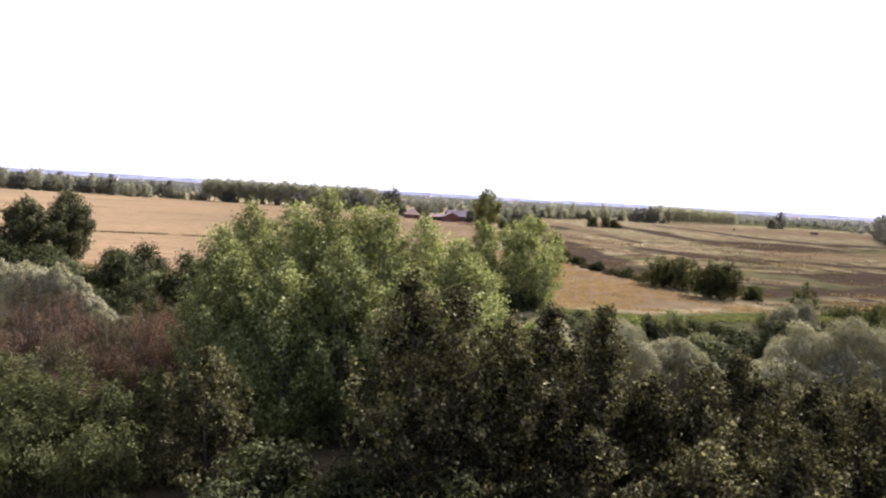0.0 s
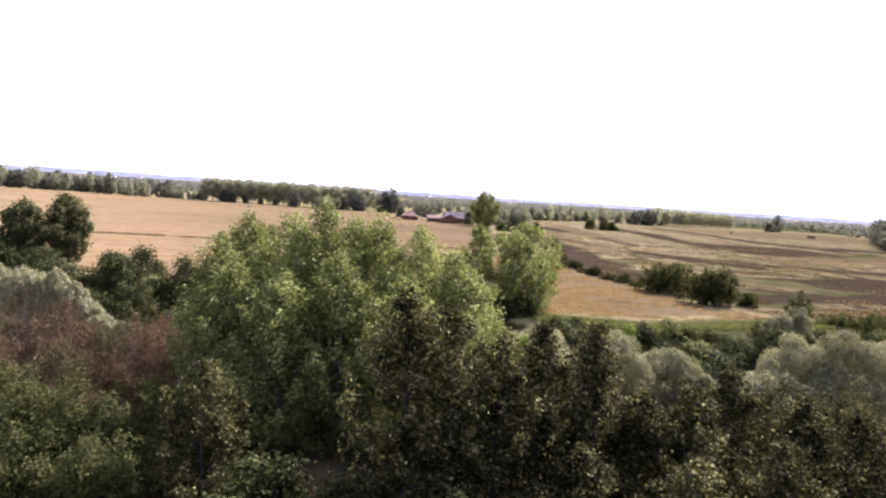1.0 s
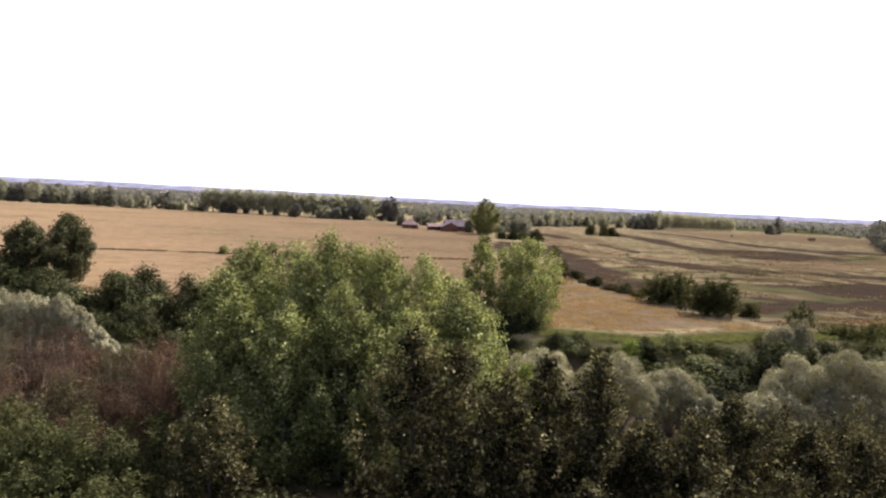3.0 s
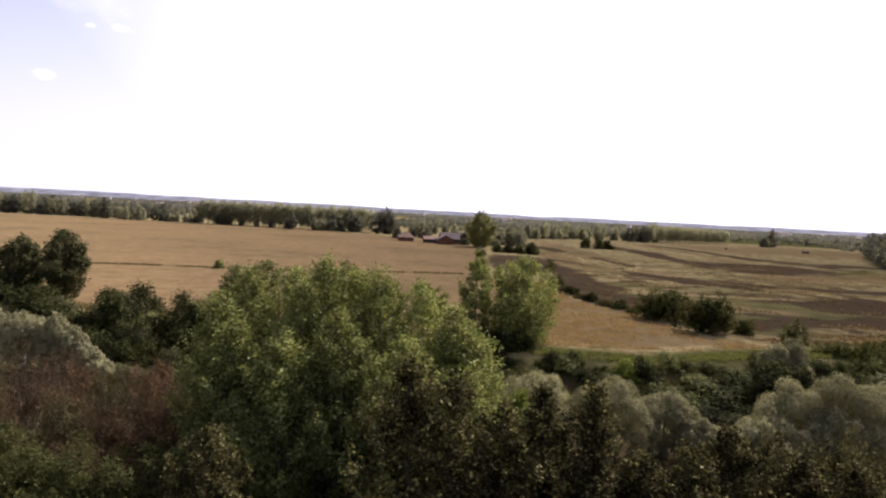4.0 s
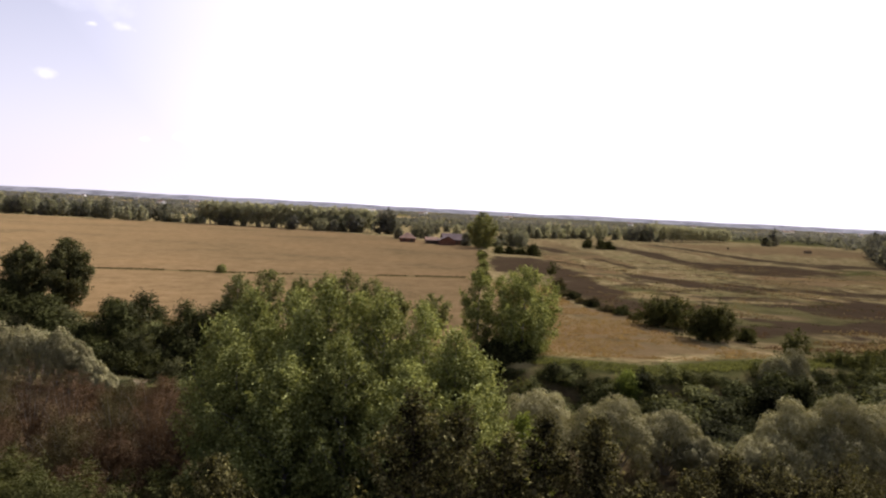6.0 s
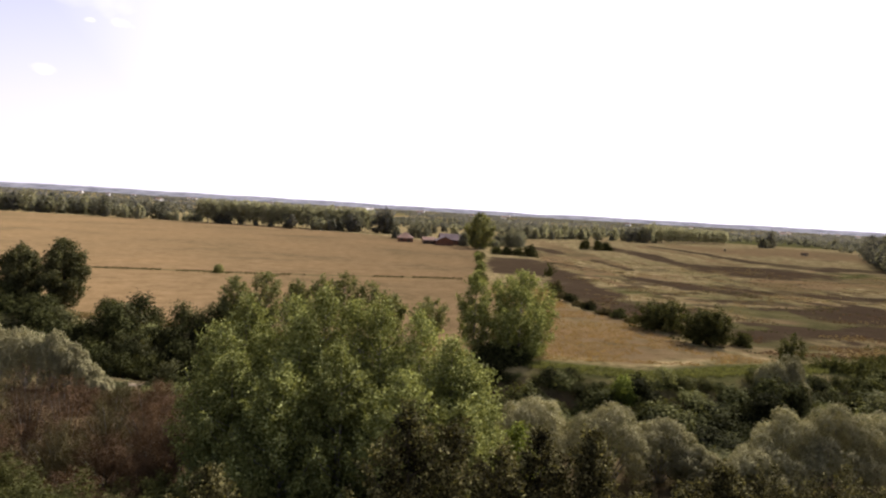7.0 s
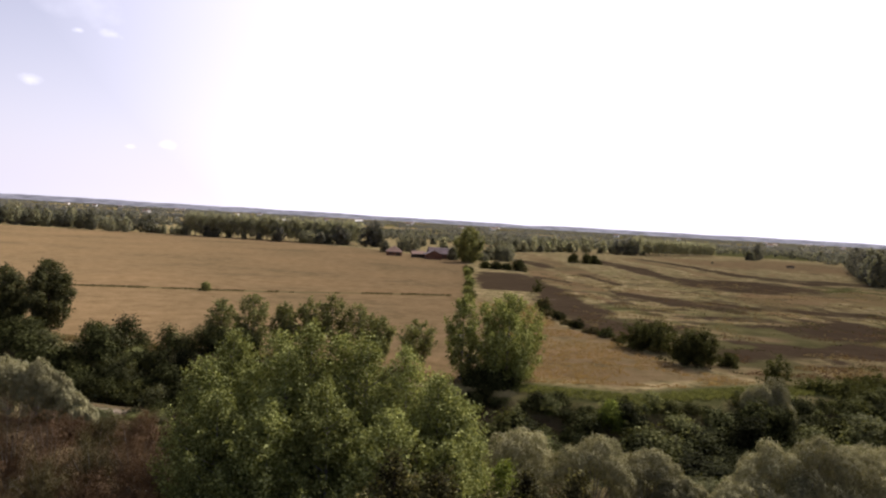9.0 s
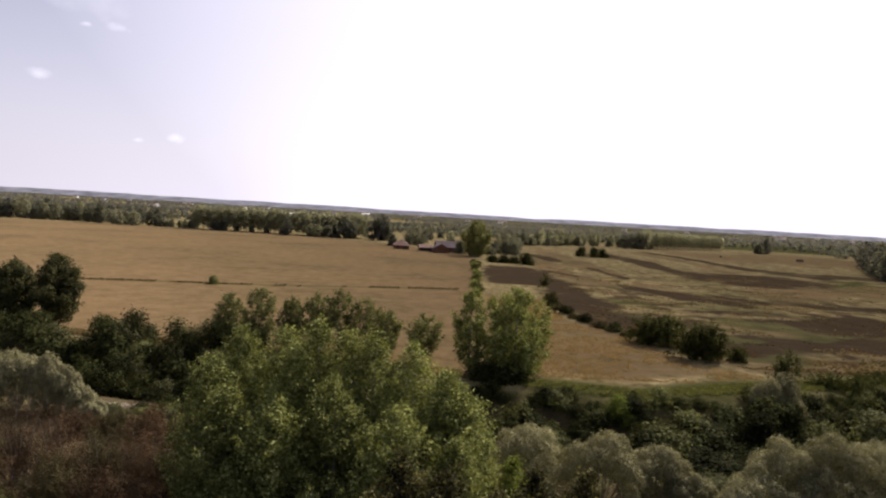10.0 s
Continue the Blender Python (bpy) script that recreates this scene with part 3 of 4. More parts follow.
def branch_curves(style, tall, wide, low, count, fan, rng):
    """Limbs as curves of three points: up and out from the stem, or, fan, all from the foot."""
    f1, f2 = rng.uniform(0, 2 * math.pi, 2)
    out = []
    for i in range(count):
        u, a = (i + rng.random()) / count, i * 2.39996 + rng.normal() * 0.35
        lobe = 1 + 0.15 * math.sin(2 * a + f1) + 0.1 * math.sin(3 * a + f2)
        way = np.array((math.cos(a), math.sin(a), 0))
        if fan:
            q = math.sqrt(u)
            tip = way * wide * q * lobe + np.array((0, 0, low + (tall - low) * girth(style, q if style == "dome" else 0.9 * q) * rng.uniform(0.6, 1.04)))
            foot = way * wide * 0.16 * q
            bend = foot * 0.3 + tip * np.array((0.5, 0.5, 0.62))
        else:
            h = u ** 0.85
            r = wide * girth(style, h) * lobe * rng.uniform(0.6, 1.06)
            z = low + (tall - low) * h * (1 + 0.03 * rng.normal() * h)
            rise = max(0.06 * tall, (0.8 * r + 0.07 * tall) * rng.uniform(0.6, 1.1))
            tip = way * r + np.array((0, 0, min(z, tall)))
            foot = np.array((0, 0, max(0.04 * tall, z - rise)))
            bend = foot + way * r * 0.72 + np.array((0, 0, (tip[2] - foot[2]) * 0.38))
        out.append((foot, bend, tip))
    return out


def on_curve(c, s):
    s = np.asarray(s)[..., None]
    return c[..., 0, :] * (1 - s) ** 2 + c[..., 1, :] * 2 * s * (1 - s) + c[..., 2, :] * s ** 2


def branch_leaves(curves, n, rng, plume, spray, spread, inner):
    """Leaves in small sprays along the limbs, drawn in to a point at each tip."""
    c = np.asarray(curves)
    w = np.linalg.norm(c[:, 2] - c[:, 0], axis=1)
    k = max(1, n // spray)
    i = rng.choice(len(c), k, p=w / w.sum())
    s = inner + (1 - inner) * rng.random(k)
    q = on_curve(c[i], s) + rng.normal(size=(k, 3)) * (plume * (0.22 + 0.95 * (1 - s)))[:, None] * np.array((1, 1, 0.8))
    mid = c[:, 1].mean(0)
    out = (q - mid) / (np.linalg.norm(q - mid, axis=1)[:, None] + 1e-6) * 0.7 + np.array((0, 0, 0.6))
    return np.repeat(q, spray, 0) + rng.normal(size=(k * spray, 3)) * spread, np.repeat(out, spray, 0)


def branchy(name, label, category, x, y, top, wide, style, n, leaf, size, aspect=0.6, low=0.1, bark=None, seed=0, group="", count=60, fan=False, plume=0.4,
            spray=9, spread=0.14, inner=0.3, limbs=12, flutter=1.2, z=None, axis=None, loose=1.0):
    """A tree or shrub grown limb by limb; top is its highest point above the plain."""
    rng = np.random.default_rng(3000 + seed)
    base = spot(x, y) - 0.05 if z is None else z
    tall = top - base
    t = thing(name, label, category, (x, y, base), group)
    curves = branch_curves(style, tall, wide, tall * low, count, fan, rng)
    bark, r0 = bark or BARK_GREY, max(0.04, tall * 0.014)
    if not fan:
        bm = bmesh.new()
        sway = rng.normal(size=2) * 0.012 * tall
        tube(bm, [(sway[0] * math.sin(3 * f), sway[1] * math.sin(4 * f), tall * 0.95 * f) for f in (0, 0.04, 0.25, 0.5, 0.75, 1)], [r0 * 1.5, r0, r0 * 0.85, r0 * 0.6, r0 * 0.35, r0 * 0.1])
        part("trunk", bm, bark, t)
    for i in rng.choice(count, min(limbs, count), replace=False):
        bm = bmesh.new()
        r1 = r0 * (0.45 if fan else 0.5 * (1 - 0.7 * curves[i][0][2] / tall))
        tube(bm, [on_curve(np.asarray(curves[i]), v) for v in (0, 0.3, 0.6, 1.0)], [r1, r1 * 0.75, r1 * 0.45, r1 * 0.12], 5)
        part("stem" if fan else "limb", bm, bark, t)
    if not fan:
        curves.append((np.array((0, 0, tall * 0.7)), np.array((0, 0, tall * 0.85)), np.array((0, 0, tall))))
    p, out = branch_leaves(curves, n, rng, plume, spray, spread, inner)
    p[:, 2] = np.maximum(p[:, 2], 0.03)
    part("crown", leaf_mesh("crown", p, size, aspect, rng, axis, loose, out, flutter), leaf, t)
    return t


def plant(name, label, category, x, y, top, wide, style, n, leaf, size, aspect=0.6, low=0.18, bark=None, seed=0, group="", count=26, fat=0.34,
          limbs=7, spread=None, z=None, spray=9, shell=0.4, shoots=0, shoot_m=0.8):
    """A tree or shrub: trunk, limbs and a crown of leaves; top is its highest point above the plain."""
    rng = np.random.default_rng(1000 + seed)
    base = spot(x, y) - 0.05 if z is None else z
    tall = top - base
    t = thing(name, label, category, (x, y, base), group)
    clumps = crown_clumps(style, tall, wide, tall * low, count, fat, rng)
    r0 = max(0.05, tall * 0.016)
    bark = bark or BARK_GREY
    if limbs:
        bm = bmesh.new()
        sway = rng.normal(size=(2,)) * 0.03 * tall
        stem = [(sway[0] * f * f, sway[1] * f * f, tall * 0.9 * f) for f in (0, 0.04, 0.25, 0.5, 0.75, 1)]
        tube(bm, stem, [r0 * 1.5, r0, r0 * 0.85, r0 * 0.6, r0 * 0.35, r0 * 0.12])
        part("trunk", bm, bark, t)
        for i in rng.choice(len(clumps), min(limbs, len(clumps)), replace=False):
            c = clumps[i]
            f = max(0.1, min(0.75, c[2] / tall - 0.22 * rng.uniform(0.6, 1.3)))
            s = Vector((sway[0] * f * f, sway[1] * f * f, tall * 0.9 * f))
            e = Vector(c[:3])
            bm = bmesh.new()
            r1 = r0 * (1 - 0.7 * f)
            tube(bm, [s, s.lerp(e, 0.4) + Vector((0, 0, -0.04 * tall)), s.lerp(e, 0.75) + Vector((0, 0, -0.02 * tall)), e], [r1 * 0.6, r1 * 0.42, r1 * 0.28, r1 * 0.1], 5)
            part("limb", bm, bark, t)
    p, out = spray_points(clumps, n, rng, spray, spread or size * 1.3, shell, shoots, shoot_m)
    p[:, 2] = np.maximum(p[:, 2], 0.03)
    part("crown", leaf_mesh("crown", p, size, aspect, rng, None, 1.0, out, 0.58), leaf, t)
    return t


def stuff_mesh(name, label, category, points, size, aspect, leaf, seed, axis=None, loose=1.0):
    rng = np.random.default_rng(seed)
    me = leaf_mesh(name, points, size, aspect, rng, axis, loose)
    me.materials.append(leaf)
    return tagged(new(name, me), label, category, kind="stuff")


build_ground()

# water in the stream bed
bm = bmesh.new()
sx = list(range(-400, 401, 8))
top_row = [bm.verts.new((x, float(bank(x)) - 7.6 + 0.4 * math.sin(x * 0.2), -3.6)) for x in sx]
low_row = [bm.verts.new((x, float(bank(x)) - 11.8 + 0.4 * math.sin(x * 0.13), -3.6)) for x in sx]
for i in range(len(sx) - 1):
    bm.faces.new((low_row[i], low_row[i + 1], top_row[i + 1], top_row[i]))
me = bpy.data.meshes.new("water")
bm.to_mesh(me)
bm.free()
me.materials.append(WATER)
tagged(new("water", me), "dark still stream water between overgrown banks", "water", kind="structure")

# ---- the poplar clump on the near bank ----
POPLARS = [(-13.0, 40.2, 9.7, 3.1), (-11.9, 42.2, 11.2, 3.4), (-9.0, 41.6, 11.3, 3.7), (-6.7, 40.2, 12.3, 3.0), (-4.9, 41.6, 11.3, 3.4), (-3.4, 40.6, 11.7, 3.4),
           (-0.9, 40.6, 11.0, 3.7), (1.0, 38.8, 9.9, 3.5), (1.9, 39.6, 8.8, 3.5), (-11.4, 37.6, 8.6, 3.1), (-5.2, 36.6, 9.5, 3.3), (-8.2, 36.2, 8.2, 3.2), (-1.6, 35.4, 8.5, 3.1),
           (-8.0, 39.0, 10.6, 3.0), (1.6, 35.6, 6.8, 2.7)]
for i, (x, y, top, wide) in enumerate(POPLARS):
    branchy("poplar_tree", "leafy olive-green poplar standing in a dense clump on the bank", "tree", x, y, top + 0.4, wide * 1.04, "poplar", 25000, LEAF_POPLAR, 0.15, 0.8,
            low=0.06, seed=i, group="poplars in the clump", count=110, plume=0.42, limbs=18, spray=6, spread=0.17, inner=0.25)

# trees in front of them, their shade and lit flecks put into darker leaf colours
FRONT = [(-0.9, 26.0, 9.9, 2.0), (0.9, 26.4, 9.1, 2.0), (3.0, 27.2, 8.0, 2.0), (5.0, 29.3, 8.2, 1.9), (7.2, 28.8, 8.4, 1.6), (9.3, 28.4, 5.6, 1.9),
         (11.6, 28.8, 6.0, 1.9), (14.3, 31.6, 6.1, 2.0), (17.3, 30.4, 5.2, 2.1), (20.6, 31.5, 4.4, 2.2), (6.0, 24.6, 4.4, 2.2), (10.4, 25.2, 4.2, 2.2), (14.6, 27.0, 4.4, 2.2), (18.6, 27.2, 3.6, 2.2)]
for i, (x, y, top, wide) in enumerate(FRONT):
    branchy("bank_tree", "dark green broadleaf tree with shade and lit flecks in its leaf colours on the near bank", "tree", x, y, top, wide * 1.35, "poplar", 14500, LEAF_FRONT, 0.16, 0.75,
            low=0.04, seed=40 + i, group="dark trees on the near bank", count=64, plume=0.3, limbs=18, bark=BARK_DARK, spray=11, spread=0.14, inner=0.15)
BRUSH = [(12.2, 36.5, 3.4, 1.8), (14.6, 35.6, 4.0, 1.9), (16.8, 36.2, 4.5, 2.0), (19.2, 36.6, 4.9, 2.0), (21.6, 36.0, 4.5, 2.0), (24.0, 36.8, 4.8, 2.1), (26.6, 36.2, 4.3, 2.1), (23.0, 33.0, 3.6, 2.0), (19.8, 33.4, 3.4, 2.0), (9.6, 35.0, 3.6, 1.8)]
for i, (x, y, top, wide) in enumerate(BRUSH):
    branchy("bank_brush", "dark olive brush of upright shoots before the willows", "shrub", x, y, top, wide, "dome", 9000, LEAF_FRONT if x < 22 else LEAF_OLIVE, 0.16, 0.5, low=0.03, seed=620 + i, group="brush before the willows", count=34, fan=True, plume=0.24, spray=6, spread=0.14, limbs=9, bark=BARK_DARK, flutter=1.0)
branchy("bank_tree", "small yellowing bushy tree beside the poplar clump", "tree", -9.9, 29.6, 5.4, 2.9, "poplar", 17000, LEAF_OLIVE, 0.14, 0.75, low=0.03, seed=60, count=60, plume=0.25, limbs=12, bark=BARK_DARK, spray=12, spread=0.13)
branchy("lime_shrub", "bright yellow-green young tree at the edge of the poplars", "shrub", 5.0, 37.0, 5.8, 2.3, "poplar", 11000, LEAF_LIME, 0.15, 0.75, low=0.05, seed=61, limbs=8, count=40, plume=0.3)

# dark shrubs added to stand in for the black shade under the trees
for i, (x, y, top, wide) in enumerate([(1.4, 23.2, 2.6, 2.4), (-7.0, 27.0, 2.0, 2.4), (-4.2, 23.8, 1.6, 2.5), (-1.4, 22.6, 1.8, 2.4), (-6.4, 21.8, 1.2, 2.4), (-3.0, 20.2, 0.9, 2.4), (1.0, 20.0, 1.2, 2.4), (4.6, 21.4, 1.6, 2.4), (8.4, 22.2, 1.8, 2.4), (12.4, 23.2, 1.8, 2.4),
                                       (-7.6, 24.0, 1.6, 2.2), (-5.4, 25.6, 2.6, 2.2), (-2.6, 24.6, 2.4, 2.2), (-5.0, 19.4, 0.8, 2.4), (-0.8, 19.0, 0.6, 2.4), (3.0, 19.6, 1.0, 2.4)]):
    plant("understory_shrub", "deep green shrub added in place of the deep shade under the trees", "shrub", x, y, top, wide, "dome", 3600, LEAF_DARK, 0.22, 0.7, low=0.02, seed=640 + i, group="shrubs under the trees", limbs=3, count=24)

# soft green shrubs and the reddish thicket
for i, (x, y, top, wide) in enumerate([(-19.8, 32.0, 4.2, 2.8), (-16.0, 31.4, 4.3, 3.0), (-12.9, 32.6, 3.6, 2.5), (-22.8, 34.5, 3.6, 2.8), (-13.8, 28.0, 2.6, 2.6), (-17.6, 28.4, 2.8, 2.6), (-21.6, 29.4, 3.0, 2.6)]):
    branchy("green_shrub", "feathery mid-green shrub on the near bank", "shrub", x, y, top, wide, "dome", 14000, LEAF_GREEN, 0.2, 0.35, low=0.03, seed=70 + i, group="green shrubs", limbs=8, count=26, fan=True, plume=0.5, spray=7, spread=0.16, inner=0.35, flutter=0.8)
THICKET = [(-28.5, 46.5, 5.2, 2.8), (-25.2, 45.5, 4.9, 2.8), (-22.4, 46.0, 4.0, 2.6), (-19.6, 46.0, 4.5, 2.6), (-17.2, 44.5, 4.4, 2.3), (-23.6, 42.0, 3.0, 2.5), (-20.2, 41.5, 2.8, 2.5), (-27.5, 41.5, 3.4, 2.6),
           (-31.5, 47.0, 4.8, 2.6), (-31.0, 42.0, 3.2, 2.6), (-16.6, 40.0, 2.4, 2.2), (-25.0, 38.0, 2.2, 2.4), (-20.5, 37.4, 1.8, 2.2),
           (-29.5, 56.5, 1.0, 2.2), (-26.5, 57.0, 1.3, 2.2), (-23.6, 57.2, 1.5, 2.3), (-20.8, 57.0, 1.4, 2.3), (-18.0, 56.0, 1.8, 2.3)]
for i, (x, y, top, wide) in enumerate(THICKET):
    branchy("dry_thicket", "reddish-brown withered shrub with thin upright stems", "shrub", x, y, top, wide, "dome", 9500, LEAF_DRY if i % 3 == 2 else LEAF_RED, 0.24, 0.14, low=0.02, seed=80 + i, group="withered shrubs",
            limbs=22, count=46, fan=True, plume=0.3, spray=5, spread=0.14, inner=0.25, axis=(0, 0, 0.9), loose=0.8, bark=BARK_GREY, flutter=0.9)

# silver willows
SILVER = [(-48.0, 63.0, 4.3, 2.2), (-44.5, 64.0, 4.5, 2.0), (-41.4, 63.0, 4.6, 1.9), (-38.4, 62.4, 4.7, 1.8), (-35.6, 62.0, 4.6, 1.6), (-33.6, 61.4, 3.5, 1.5), (-31.7, 60.6, 2.2, 1.3), (-30.3, 60.0, 0.8, 1.1),
          (7.2, 47.0, 5.2, 2.4), (12.4, 45.6, 5.2, 2.4), (16.6, 47.0, 4.1, 2.1), (18.6, 45.2, 2.5, 1.5), (38.2, 74.5, 3.0, 1.7), (40.4, 74.9, 4.1, 1.8), (23.2, 42.8, 6.3, 2.2), (26.4, 42.8, 6.9, 2.3), (29.6, 43.5, 6.2, 2.3), (20.6, 41.0, 4.4, 2.0), (33.0, 45.0, 5.6, 2.6)]
for i, (x, y, top, wide) in enumerate(SILVER):
    near = 0 < x < 36
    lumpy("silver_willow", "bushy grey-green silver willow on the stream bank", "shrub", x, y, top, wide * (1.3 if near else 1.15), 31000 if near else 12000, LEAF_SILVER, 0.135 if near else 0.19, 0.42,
          34 if near else 11, 0.27 if near else 0.42, 100 + i, "silver willows", 1.25 if near else 2.1)

# trees on the far bank
branchy("willow_tree", "tall pale green willow at the field corner", "tree", 10.4, 82.5, 10.6, 6.1, "oval", 30000, LEAF_POPLAR, 0.27, 0.6, low=0.04, seed=130, count=120, limbs=16, plume=0.55, spread=0.22)
branchy("slim_tree", "slim forked tree with a thin crown beside the willow", "tree", 4.6, 80.5, 10.0, 2.6, "round", 8500, LEAF_POPLAR, 0.26, 0.6, low=0.18, seed=131, count=34, limbs=12, plume=0.35, spread=0.2)
# dark shrubs added for the shaded willow foot and the black bank gap
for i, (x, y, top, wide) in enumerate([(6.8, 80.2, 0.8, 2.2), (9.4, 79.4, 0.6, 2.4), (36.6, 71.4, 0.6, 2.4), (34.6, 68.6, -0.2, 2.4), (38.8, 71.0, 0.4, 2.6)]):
    plant("understory_shrub", "deep green shrub added in place of deep shade on the stream bank", "shrub", x, y, top, wide, "dome", 3600, LEAF_DARK, 0.3, 0.7, low=0.02, seed=670 + i, group="shrubs under the trees", limbs=3, count=30, shoots=60, shoot_m=0.6)
ROW = [(-26.8, 88, 7.4, 1.8), (-22.7, 88, 8.3, 2.1), (-18.5, 88, 7.3, 1.8), (-15.3, 88, 8.1, 2.1), (-12.3, 88, 8.7, 2.1), (-8.8, 88, 7.7, 2.1), (-5.8, 88, 6.2, 1.8), (-1.1, 87, 6.1, 2.1)]
for i, (x, y, top, wide) in enumerate(ROW):
    branchy("young_poplar", "young poplar in a row along the field edge", "tree", x, y, top, wide * 1.2, "round", 4400, LEAF_WOOD, 0.27, 0.7, low=0.26, seed=140 + i, group="row of young poplars", count=46, plume=0.32, spray=7, spread=0.2, limbs=8)
for i, (x, y, top, wide) in enumerate([(-63.6, 101.5, 8.5, 3.9), (-56.4, 100.5, 10.0, 4.0)]):
    branchy("field_tree", "large round dark broadleaf tree at the stubble edge", "tree", x, y, top, wide * 0.98, "round", 20000, LEAF_FAR, 0.31, 0.7, low=0.08, seed=150 + i, group="pair of field trees", count=90, plume=0.5, spread=0.24, limbs=14, bark=BARK_DARK)

# shrubs down both banks
rng = np.random.default_rng(7)
SHRUB_MODELS = [plant("bank_shrub", "dark bramble shrub on the stream bank", "shrub", -72 + 1.6 * i, 98, 3.0, 2.5, "dome", 1400, leaf, 0.27, 0.7, low=0.02, seed=200 + i, group="bank shrubs", limbs=2, count=18, fat=0.34, shoots=20, shoot_m=0.5, spray=5, z=0)
                for i, leaf in enumerate((LEAF_DARK, LEAF_GREEN, LEAF_FAR, LEAF_DARK, LEAF_WOOD, LEAF_DARK))]


def shrub_at(x, y, tall, spread, kinds=(0, 1, 2, 3, 4, 5)):
    k = int(rng.choice(kinds))
    copy_thing(SHRUB_MODELS[k], pose(x, y, spot(x, y) - 0.1, 0, 0, rng.uniform(0, 360)) @ Matrix.Diagonal((spread / 2.5, spread / 2.5, tall / 3.0, 1)))


for i in range(56):
    x = -74 + i * 1.05 + rng.uniform(-0.8, 0.8)
    h = rng.uniform(2.2, 3.8)
    # left of -50 the dark shrubs also stand in for the field trees' shade
    h *= 0.8 if x < -50 else 1.0
    shrub_at(x, float(bank(x)) + 1 - rng.uniform(0, 1) ** 1.3 * 9.5, h, h * 0.9 + (1.0 if x < -50 else 0), (0, 0, 2, 3, 5))
for i in range(130):
    x = 4 + i * 0.55 + rng.uniform(-0.8, 0.8)
    down = rng.uniform(0, 11)
    h = (1.1 + 0.12 * down) * rng.uniform(0.5, 1.7)
    if math.hypot((x - 33) / 7.5, (float(bank(x)) - 1.4 - down - 67.5) / 6.0) > 1:      # the open stream
        shrub_at(x, float(bank(x)) - 1.4 - down, h, h * 1.15)
for i in range(46):
    x = 9 + i * 1.2 + rng.uniform(-0.6, 0.6)
    h = 0.4 + 1.7 * rng.uniform() ** 2
    shrub_at(x, float(bank(x)) - 1.0 - h - rng.uniform(0, 2.4), h, h * 1.3 + 0.3, (0, 1, 1, 4, 2))
for x, y in ((-40, 84), (-38, 83), (-36, 82.4), (-42, 82.6), (-44, 84.6), (-34, 81), (-37, 86), (-41, 87), (-46, 86), (-39.5, 79.5), (-36.5, 77.8), (-33.8, 78.6), (-30.6, 76.8), (-27.8, 77.6), (-24.8, 76.0), (-22.0, 77.0)):
    shrub_at(x, y, rng.uniform(2.0, 3.0), rng.uniform(2.0, 2.8))
for i in range(30):                                   # rank growth between the willows
    x = 2 + i * 1.1
    shrub_at(x, rng.uniform(49, 60), rng.uniform(1.0, 1.9), rng.uniform(1.8, 2.6), (0, 3, 5, 0, 2))
# dark-leaved shrubs added so that the shaded stream gap reads black
for x, y in ((26.5, 62.5), (29, 64.5), (31.5, 64), (29.5, 67.5), (32.5, 67), (35, 66.5), (34, 70), (36.8, 69.5), (38.6, 67.5), (27.5, 60), (31, 61), (39.5, 71.5), (33, 72.5), (36, 73), (30.5, 70.5), (28.5, 69.5), (26.5, 66.5), (35.5, 63.5)):
    shrub_at(x, y, rng.uniform(1.2, 2.2), rng.uniform(2.6, 3.4), (0, 3, 5))
for i in range(16):
    shrub_at(-30 + i * 0.9, rng.uniform(68.5, 75), rng.uniform(0.8, 1.5), rng.uniform(1.6, 2.4), (0, 3, 1))
for i in range(18):                                   # herbs on the low shore
    shrub_at(-36 + i * 1.1, rng.uniform(61, 68.5), rng.uniform(0.5, 1.1), rng.uniform(1.6, 2.4), (1, 2, 4))
plant("lime_shrub", "yellow-green bush among the brambles on the bank", "shrub", 20.3, 70.5, 0.8, 1.8, "dome", 6000, LEAF_LIME, 0.18, 0.7, low=0.05, seed=62, limbs=4)

# hedge and bushes in the rough meadow
HEDGE = [(31.4, 191, 3.6, 2.2), (28.4, 164, 1.6, 2.0), (27.8, 158, 2.5, 2.2), (27.0, 151, 1.7, 2.0), (26.8, 145, 1.2, 1.8), (27.4, 139, 2.0, 1.9), (28.4, 133, 0.9, 1.5), (29.3, 128.6, 1.6, 1.9), (31.0, 123, 1.1, 1.5), (32.6, 119.4, 1.6, 1.5), (33.8, 115, 0.9, 1.2),
         (35.4, 108.6, 4.2, 3.2), (37.4, 107, 4.7, 3.2), (38.6, 97.6, 4.6, 3.4), (40.4, 96.8, 5.1, 3.2), (45.2, 97.5, 2.2, 1.6), (46.6, 87.0, 3.4, 2.6), (50.6, 84.5, 1.9, 2.6), (53.5, 83, 2.2, 3.0), (57.0, 85.5, 1.6, 3.0), (61, 88, 2.0, 3.2), (64.5, 86, 1.7, 3.0)]
for i, (x, y, top, wide) in enumerate(HEDGE):
    tall_one = top > 4
    branchy("hedge_bush", "dense dark green bush in the meadow hedge" if tall_one else "low dark bush in the meadow hedge", "shrub", x, y, top * (1.1 if top < 3 else 1.25), wide * (1.15 if top < 2.4 else 0.9 if top < 4 else 1.08), "dome", 9000 if tall_one else 2000,
            (LEAF_DRY, LEAF_DARK)[i % 2] if top < 2.6 and x < 45 else LEAF_GREEN, 0.26, 0.65, low=0.02, seed=320 + i, group="meadow hedge", count=44 if tall_one else 18, fan=True, plume=0.42 if tall_one else 0.25, spread=0.16, inner=0.25, limbs=8 if tall_one else 4, bark=BARK_DARK, flutter=0.9)
